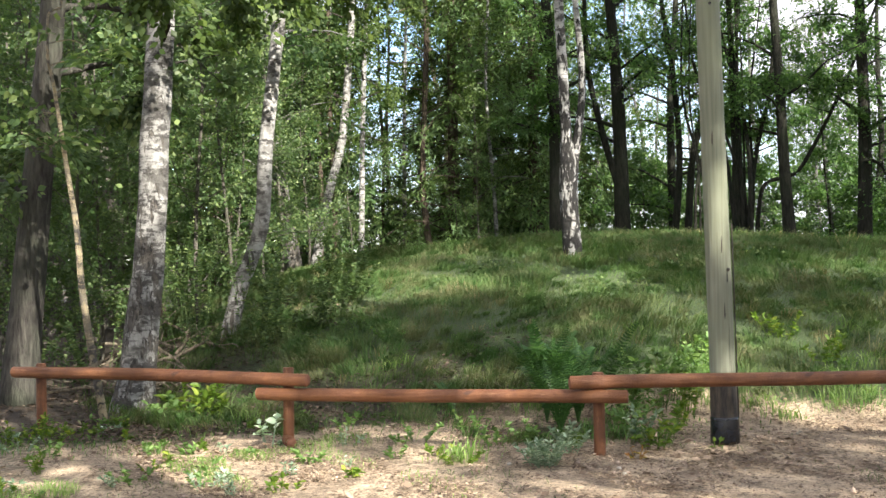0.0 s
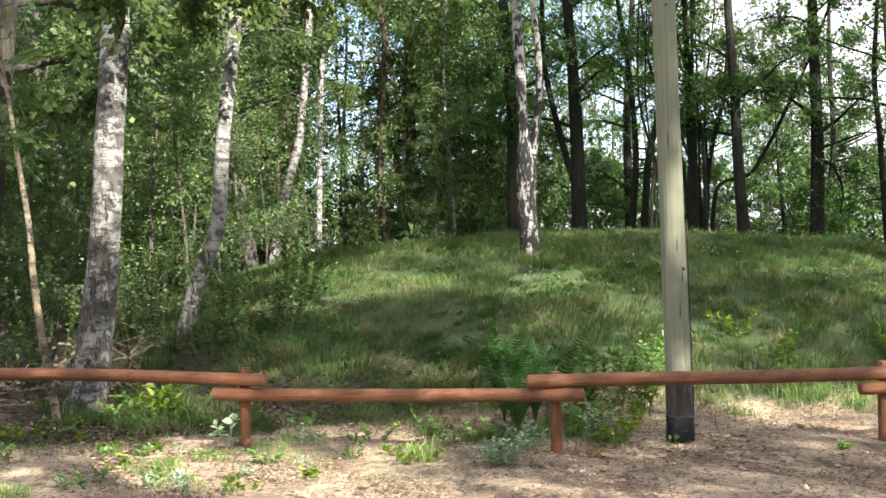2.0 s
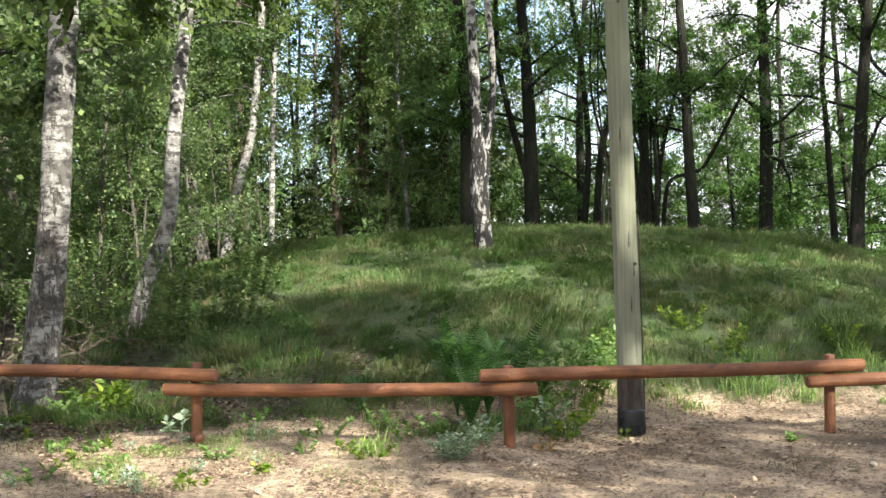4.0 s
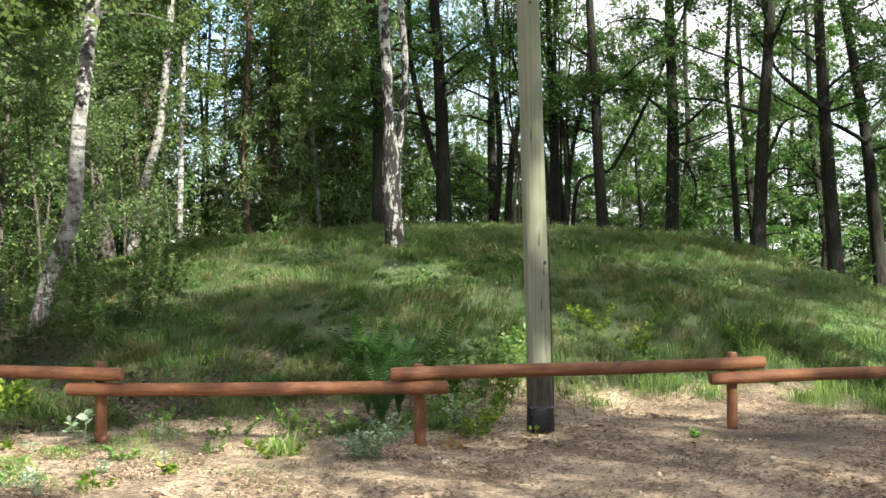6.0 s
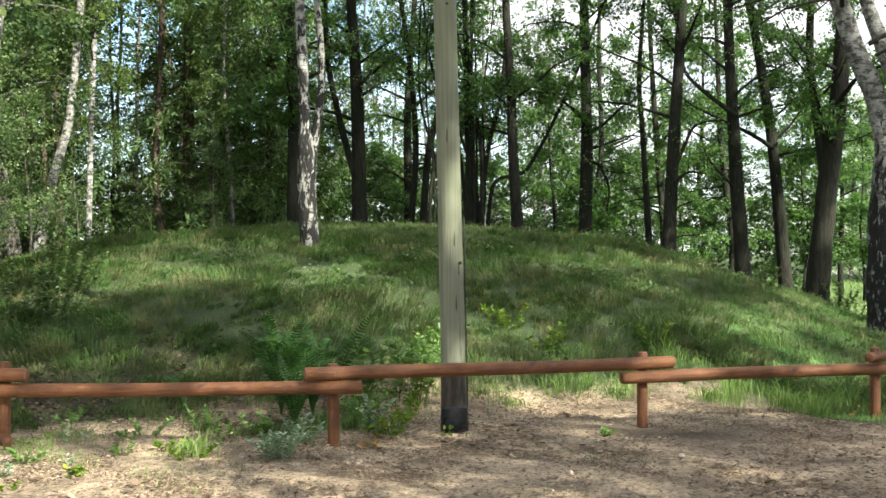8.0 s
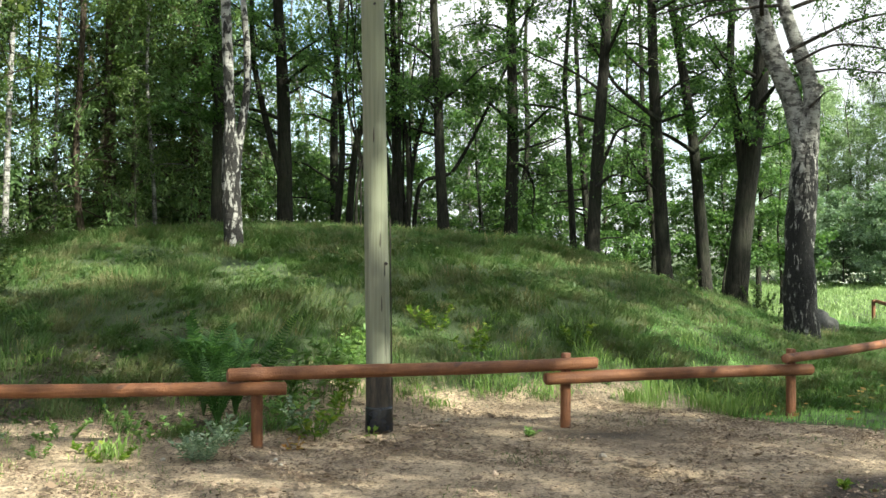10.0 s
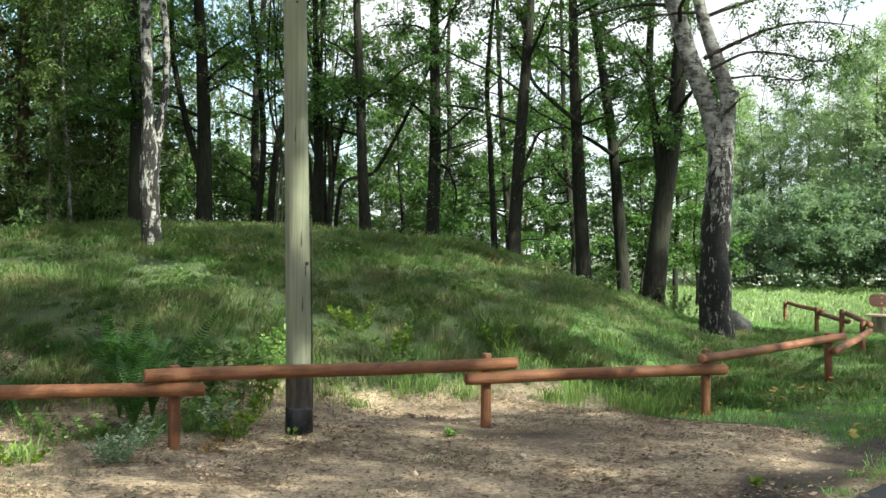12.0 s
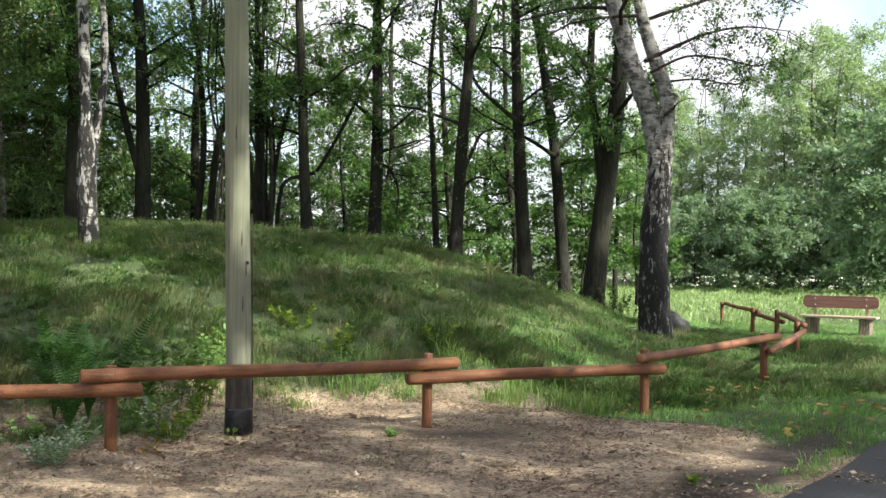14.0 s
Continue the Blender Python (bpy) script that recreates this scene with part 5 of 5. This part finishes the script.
herb("nettle", (-2.36, 11.12), 6, 0.3, 0.2, 0.09, LIME, 322, "light green nettles below the rail", per=10)
for k, (at, n, h, s, m) in enumerate((
        ((-1.06, 8.41), 6, 0.10, 0.16, HERB), ((-3.04, 8.23), 6, 0.16, 0.16, LIME), ((-3.85, 9.70), 8, 0.2, 0.3, LIME), ((-3.41, 9.50), 7, 0.15, 0.3, LIME),
        ((-2.37, 8.89), 5, 0.11, 0.14, HERB), ((-1.99, 9.12), 4, 0.08, 0.14, LIME), ((-3.16, 10.45), 6, 0.14, 0.26, HERB), ((-3.31, 9.95), 7, 0.12, 0.3, LIME),
        ((-2.19, 7.69), 6, 0.10, 0.24, HERB), ((0.11, 8.30), 8, 0.09, 0.22, LIME), ((-0.07, 8.71), 4, 0.08, 0.14, LIME), ((-5.57, 14.13), 7, 0.35, 0.3, SILVER),
        ((-0.64, 12.79), 6, 0.2, 0.3, HERB), ((-1.02, 13.43), 6, 0.22, 0.3, HERB), ((3.40, 8.42), 4, 0.06, 0.1, HERB), ((4.59, 5.97), 3, 0.05, 0.1, LIME),
        ((0.42, 9.15), 7, 0.14, 0.24, HERB), ((0.72, 9.3), 8, 0.16, 0.24, HERB), ((0.25, 9.55), 7, 0.2, 0.28, HERB), ((-0.25, 9.4), 6, 0.14, 0.26, HERB), ((1.05, 9.2), 6, 0.14, 0.2, LIME), ((3.89, 10.91), 6, 0.22, 0.22, HERB), ((3.60, 11.77), 5, 0.2, 0.2, LIME))):
    herb("herb", at, n, h, s, 0.05, m, 330 + k, "small leafy herb on the bare ground", per=11)

for k in range(46):
    b, d = radians(random.uniform(-22, -2)), random.uniform(7.4, 10.9)
    if random.random() < 0.35 * (math.degrees(b) + 22) / 20:
        continue
    herb("herb", (math.sin(b) * d, math.cos(b) * d), random.randint(2, 5), random.uniform(0.05, 0.14), random.uniform(0.07, 0.2), random.uniform(0.03, 0.055), random.choice((LIME, LIME, HERB, SILVER)), 700 + k, "small leafy herb among the litter", per=11)

# undergrowth before the wood
for k, (at, n, h, s) in enumerate((((-1.84, 13.47), 16, 0.95, 0.7), ((-1.38, 13.73), 14, 0.85, 0.6), ((-2.25, 13.21), 14, 1.3, 0.6), ((-3.06, 13.66), 16, 1.7, 0.7), ((-1.27, 14.95), 10, 0.8, 0.5), ((-4.38, 13.82), 12, 1.2, 0.8),
                                  ((-3.75, 15.04), 14, 2.2, 0.8), ((-5.28, 14.57), 14, 1.9, 0.9), ((-4.94, 12.56), 10, 0.9, 0.6),
                                  ((12.68, 19.19), 9, 0.6, 0.5), ((11.43, 19.96), 8, 0.45, 0.5), ((13.24, 19.41), 8, 0.5, 0.4), ((9.08, 21.67), 8, 0.5, 0.5))):
    herb("hazel_bush", at, n, h, s, 0.058, LEAF_HAZEL, 360 + k, "low hazel bush at the edge of the wood", "bush", "hazel bushes", 0.65, 54, 0.1, 0.1)


# ---- fallen wood and litter ----
def branch(at, length, seed, turn, radius=0.018):
    r = np.random.default_rng(seed)
    ob = thing("fallen_branch", (*at, land1(*at)), "dry grey fallen branch on the woodland floor", "branch", "fallen branches", turn=turn)
    n = 6
    pts = [Vector((length * (k / n - 0.5), r.normal(0, 0.06), 0.02 + abs(r.normal(0.10, 0.12)))) for k in range(n + 1)]
    t = Tubes()
    t.add(smooth_path(pts, 2), [radius * (1 - 0.7 * k / (2 * n)) for k in range(2 * n + 1)], 6, 0.1)
    for k in (2, 3, 4):
        e = pts[k] + Vector((0.25, r.normal(0, 0.25), abs(r.normal(0.1, 0.15)))) * 0.8
        t.add([pts[k], (pts[k] + e) / 2 + Vector((0, 0, 0.03)), e], [0.009, 0.006, 0.003], 4, 0, False)
    part("wood", t.mesh("wood", DEADWOOD), ob)


for k in range(16):
    b, d = radians(random.uniform(-20.5, -11.5)), random.uniform(12.9, 15.5)
    branch((math.sin(b) * d, math.cos(b) * d), random.uniform(0.8, 2.2), 400 + k, random.uniform(-50, 50), random.uniform(0.012, 0.028))


def scraps(name, n, keep, size, mat, seed, label, category, slim=0.6, box=(-5, 9, 5.2, 12), lift=0.02, long=1.0):
    """Small flat scraps lying on the ground."""
    x, y = sow(n, *box, keep, seed)
    r = np.random.default_rng(seed + 1)
    m = len(x)
    a = r.uniform(0, 2 * math.pi, m)
    ax = np.stack((np.cos(a), np.sin(a), r.normal(0, 0.18, m)), 1)
    sd = np.stack((-np.sin(a), np.cos(a), r.normal(0, 0.25, m)), 1)
    s = (size * r.uniform(0.5, 1.5, m))[:, None]
    c = np.stack((x, y, land(x, y) + lift * r.uniform(0.4, 1.2, m)), 1)
    v = np.stack((c - ax * s * long / 2, c + sd * s * slim / 2, c + ax * s * long / 2, c - sd * s * slim / 2), 1).reshape(-1, 3)
    tagged(new(name, fast_mesh(name, v, np.arange(4 * m).reshape(-1, 4), mat)), label, category, kind="stuff")


def bare_ground(x, y):
    return bare(x, y) * (1 - 0.5 * soil_band(x, y)) * sector(x, y) * (0.35 + 0.65 * (wave(x, y, 1.9, 0.8) > -0.2))


TWIG = rough_bark("twig_bark", (0.05, 0.036, 0.026), (0.20, 0.15, 0.105))
PALE = Mat("pale_chips")
PALE.color(PALE.mix(PALE.noise(40, 3.0, 0.6, PALE.vec()), (0.28, 0.24, 0.18), (0.45, 0.41, 0.34))).set(Roughness=0.85)
PALE = PALE.m
scraps("leaf_litter", 200000, lambda x, y: bare_ground(x, y) * np.clip(0.35 + 0.5 * wave(x, y, 4.3, 1.9), 0, 1), 0.027, LITTER, 420, "brown dry leaves scattered over the sand", "leaf litter", 0.6)
scraps("fallen_leaves", 14000, lambda x, y: bare_ground(x, y) * np.clip(0.3 + 0.6 * wave(x, y, 1.3, 4.9), 0, 1), 0.058, LITTER, 421, "larger brown dead leaves lying on the sand", "leaf litter", 0.65, lift=0.03)
scraps("twigs", 18000, bare_ground, 0.008, TWIG, 422, "thin dark twigs scattered over the sand", "twigs", 0.7, long=9.0, lift=0.012)
scraps("wood_chips", 2200, bare_ground, 0.016, PALE, 424, "pale chips and bits on the sand", "wood chips", 0.6)
scraps("woodland_litter", 9000, lambda x, y: (1 - bare(x, y)) * (x < -1.2) * sector(x, y), 0.06, LITTER_DARK, 426, "brown dead leaves on the woodland floor", "leaf litter", 0.6, (-7, -1, 9.5, 16), 0.03)
def clods(n, keep, size, mat, seed, label, name="soil_clods"):
    """Crumbs of trodden soil, eight uneven faces each, half sunk in the sand."""
    x, y = sow(n, -5, 9, 5.2, 12, keep, seed)
    r = np.random.default_rng(seed + 1)
    m = len(x)
    s = size * r.uniform(0.4, 1.0, m) ** 2 * 1.6
    arms = np.array(((1, 0, 0), (0, 1, 0), (-1, 0, 0), (0, -1, 0), (0, 0, 0.75), (0, 0, -0.75)))
    v = arms[None] * r.uniform(0.6, 1.3, (m, 6, 1)) + r.normal(0, 0.15, (m, 6, 3))
    a = r.uniform(0, 6.3, m)
    c, d = np.cos(a)[:, None], np.sin(a)[:, None]
    v = np.stack((v[..., 0] * c - v[..., 1] * d, v[..., 0] * d + v[..., 1] * c, v[..., 2]), -1) * s[:, None, None]
    v += np.stack((x, y, land(x, y) + s * 0.15), 1)[:, None]
    f = np.array(((0, 1, 4), (1, 2, 4), (2, 3, 4), (3, 0, 4), (1, 0, 5), (2, 1, 5), (3, 2, 5), (0, 3, 5)))
    f = (f[None] + 6 * np.arange(m)[:, None, None]).reshape(-1, 3)
    tagged(new(name, fast_mesh(name, v.reshape(-1, 3), f, mat)), label, "soil", kind="stuff")


CLOD = leaf_material("soil_crumb", (0.13, 0.09, 0.065), (0.26, 0.19, 0.135), (0.40, 0.30, 0.225), 0.0, 0.95, 6.0)
clods(26000, lambda x, y: bare_ground(x, y) * np.clip(0.4 + 0.7 * wave(x, y, 2.7, 1.2), 0.1, 1), 0.011, CLOD, 440, "crumbs of sandy soil over the bare ground")
clods(2600, lambda x, y: bare_ground(x, y) * np.clip(0.2 + 0.8 * wave(x, y, 1.4, 3.0), 0.02, 1), 0.022, CLOD, 442, "larger trodden lumps of sandy soil")
scraps("slope_litter", 16000, lambda x, y: (1 - bare(x, y)) * smoothstep(1.6, 0.2, x) * smoothstep(13.0, 11.0, y) * sector(x, y), 0.045, LITTER_DARK, 444, "dark brown leaves at the foot of the slope", "leaf litter", 0.6, (-3.5, 1.8, 9.4, 13.0), 0.05)
scraps("verge_leaves", 260, lambda x, y: verge(x, y), 0.075, AUTUMN, 446, "yellow and orange leaves fallen on the grass", "leaf litter", 0.7, (5.5, 9.5, 6.0, 10.5), 0.10)
blades("sand_grass", *sow(7000, -5, 7, 5.5, 11.5, lambda x, y: bare(x, y) * sector(x, y) * (wave(x, y, 2.4, 3.3) + 0.4 * wave(x, y, 6.1, 1.0) > 0.75), 428), 0.09, 0.003, GRASS, 429, "thin sparse grass on the sand", 0.8, 0.2)
blades("sparse_grass", *sow(36000, -4.5, 1.5, 7, 11.2, lambda x, y: sector(x, y) * bare(x, y) * smoothstep(0.6, -2.2, x) * (wave(x, y, 1.8, 0.9) + 0.6 * wave(x, y, 5.0, 2.2) > 0.55), 434), 0.10, 0.003, TUFT, 435, "thin pale grass in patches on the sand", 0.9, 0.3)
blades("edge_grass", *sow(26000, -5, 8, 8.6, 11.6, lambda x, y: bare(x, y) * (1 - bare(x, y)) * 3.2 * sector(x, y) * clump(x, y) * np.where(x < 1.2, 0.3, 1.0), 430), 0.16, 0.0035, GRASS_FRESH, 431, "thin grass along the edge of the sand", 0.8, 0.3)


def tuft(at, n, height, seed, mat=None, label="tuft of tall fresh grass beside the rail"):
    r = np.random.default_rng(seed)
    x, y = at[0] + r.normal(0, 0.10, n), at[1] + r.normal(0, 0.07, n)
    ob = blades("grass_tuft", x, y, height, 0.005, mat or TUFT, seed + 1, label, 0.75, 0.1, 0.85)
    ob["kind"] = "stuff"


for k, (at, n, h) in enumerate((((5.21, 9.99), 70, 0.34), ((5.20, 9.55), 60, 0.3), ((5.65, 9.27), 80, 0.36), ((5.69, 8.97), 70, 0.32), ((6.13, 9.36), 70, 0.36), ((5.68, 9.60), 60, 0.3), ((5.16, 10.98), 60, 0.25),
                               ((0.11, 8.39), 60, 0.16), ((-0.54, 12.00), 60, 0.22), ((4.13, 11.07), 50, 0.22), ((2.61, 11.58), 60, 0.26), ((-1.94, 10.87), 50, 0.2), ((0.82, 10.52), 50, 0.22))):
    tuft(at, int(n * 1.5), h * 1.25, 500 + 3 * k)
for k in range(14):
    x = 2.6 + 0.33 * k + random.uniform(-0.2, 0.2)
    tuft((x, 10.35 + 0.25 * math.sin(k * 2.1) - 0.55 * max(0.0, x - 5.4) + random.uniform(-0.1, 0.15)), 70, random.uniform(0.16, 0.28), 640 + 3 * k, label="tuft of pale grass at the edge of the sand")
for k in range(16):
    x = random.uniform(1.2, 7.5)
    tuft((x, random.uniform(10.4, 12.2)), 60, random.uniform(0.18, 0.32), 560 + 3 * k, label="tuft of pale grass on the slope")


# ---- meadow, bench and boulder ----
blades("path_edge_grass", *sow(60000, 3, 12, 4, 11, lambda x, y: smoothstep(0.02, 0.1, (x - 4.92) * -0.505 + (y - 5.4) * 0.863) * smoothstep(0.40, 0.20, (x - 4.92) * -0.505 + (y - 5.4) * 0.863) * (wave(x, y, 2.9, 0.2) > -0.4), 432), 0.10, 0.004, GRASS_FRESH, 433, "ragged grass along the edge of the path", 0.8, 0.3)


def flowers():
    r = np.random.default_rng(600)
    c = []
    for k in range(110):
        b, d = radians(r.uniform(31, 49)), r.uniform(42, 56)
        o = np.array((math.sin(b) * d, math.cos(b) * d, r.uniform(0.45, 0.95)))
        c.append(o + r.normal(size=(7, 3)) * (0.07, 0.07, 0.02))
    tagged(new("meadow_flowers", leaf_mesh("meadow_flowers", r, np.vstack(c), 0.06, FLOWER, -0.1, 0.9)), "white umbel flowers over the meadow grass", "flowers", kind="stuff")


flowers()


def box_bm(bm, sx, sy, sz, at, bevel=0.01):
    made = bmesh.ops.create_cube(bm, size=1.0, matrix=Matrix.Translation(at) @ Matrix.Diagonal((sx, sy, sz, 1)))
    edges = list({e for v in made["verts"] for e in v.link_edges})
    bmesh.ops.bevel(bm, geom=edges, offset=bevel, segments=2, affect="EDGES", profile=0.5)


def bm_part(name, bm, mat, parent, label=""):
    me = bpy.data.meshes.new(name)
    bm.to_mesh(me)
    bm.free()
    me.materials.append(mat)
    return part(name, me, parent, label)


def bench(at, turn):
    ob = thing("park_bench", (*at, land1(*at)), "heavy wooden park bench with a red-brown plank back", "bench", turn=turn)
    for x in (-0.52, 0.52):
        bm = bmesh.new()
        box_bm(bm, 0.22, 0.36, 0.42, (x, 0, 0.13), 0.02)
        bm_part("leg", bm, DEADWOOD, ob, "thick weathered timber block")
        bm = bmesh.new()
        box_bm(bm, 0.07, 0.05, 0.62, (x * 0.98, 0.21, 0.50), 0.008)
        bm_part("back_post", bm, BENCH_PALE, ob, "pale squared back post")
    for y, z in ((-0.12, 0.365), (0.09, 0.368)):
        bm = bmesh.new()
        box_bm(bm, 1.50, 0.19, 0.045, (0, y, z), 0.01)
        bm_part("seat_plank", bm, BENCH_PALE, ob, "pale weathered seat plank")
    bm = bmesh.new()
    outline = []
    w, h, r = 0.74, 0.125, 0.09
    for cx, cz, a0 in ((w - r, h - r, 0), (-w + r, h - r, 90), (-w + r, -h + r, 180), (w - r, -h + r, 270)):
        for k in range(5):
            a = radians(a0 + k * 22.5)
            outline.append(bm.verts.new((cx + r * math.cos(a), 0.155, 0.66 + cz + r * math.sin(a))))
    f = bm.faces.new(outline)
    ext = bmesh.ops.extrude_face_region(bm, geom=[f])
    bmesh.ops.translate(bm, verts=[g for g in ext["geom"] if isinstance(g, bmesh.types.BMVert)], vec=(0, 0.035, 0))
    bmesh.ops.recalc_face_normals(bm, faces=bm.faces)
    back = bm_part("backrest", bm, BENCH_WOOD, ob, "rounded red-brown backrest plank")
    for x in (-0.5, 0.5):
        for z in (0.60, 0.72):
            bm = bmesh.new()
            bmesh.ops.create_cone(bm, cap_ends=True, segments=8, radius1=0.016, radius2=0.012, depth=0.012, matrix=pose(x, 0.148, z, 90, 0, 0))
            bm_part("bolt", bm, PALE, back, "pale bolt head")


bench((16.64, 16.96), -55)


def boulder(at, r, seed, label):
    bm = bmesh.new()
    bmesh.ops.create_icosphere(bm, subdivisions=4, radius=r)
    for v in bm.verts:
        n = noise.noise(v.co * 2.2 / r * 0.5 + Vector((seed, 0, 0))) * 0.35 + noise.noise(v.co * 5 / r * 0.5 + Vector((0, seed, 0))) * 0.12
        v.co *= 1 + n
        v.co.z *= 0.85
    for f in bm.faces:
        f.smooth = True
    ob = bm_part("boulder", bm, STONE, None)
    ob.matrix_basis = pose(*at, land1(*at) + r * 0.45)
    tagged(ob, label, "boulder")


boulder((13.04, 17.72), 0.33, 3.0, "rounded grey boulder in the grass behind the birch")
for k, (at, r) in enumerate((((3.57, 7.38), 0.03), ((3.00, 9.40), 0.018), ((0.47, 8.26), 0.022), ((3.06, 9.52), 0.016), ((3.51, 8.23), 0.02), ((1.25, 8.00), 0.02), ((1.26, 7.81), 0.018), ((5.19, 8.77), 0.022))):
    bm = bmesh.new()
    bmesh.ops.create_icosphere(bm, subdivisions=2, radius=r)
    for v in bm.verts:
        v.co *= 1 + 0.25 * noise.noise(v.co * 30 + Vector((k, 0, 0)))
        v.co.z *= 0.7
    ob = bm_part("pebble", bm, PALE, None)
    ob.matrix_basis = pose(*at, land1(*at) + r * 0.35)
    tagged(ob, "small pale pebble lying on the sand", "pebble", "pebbles on the sand")
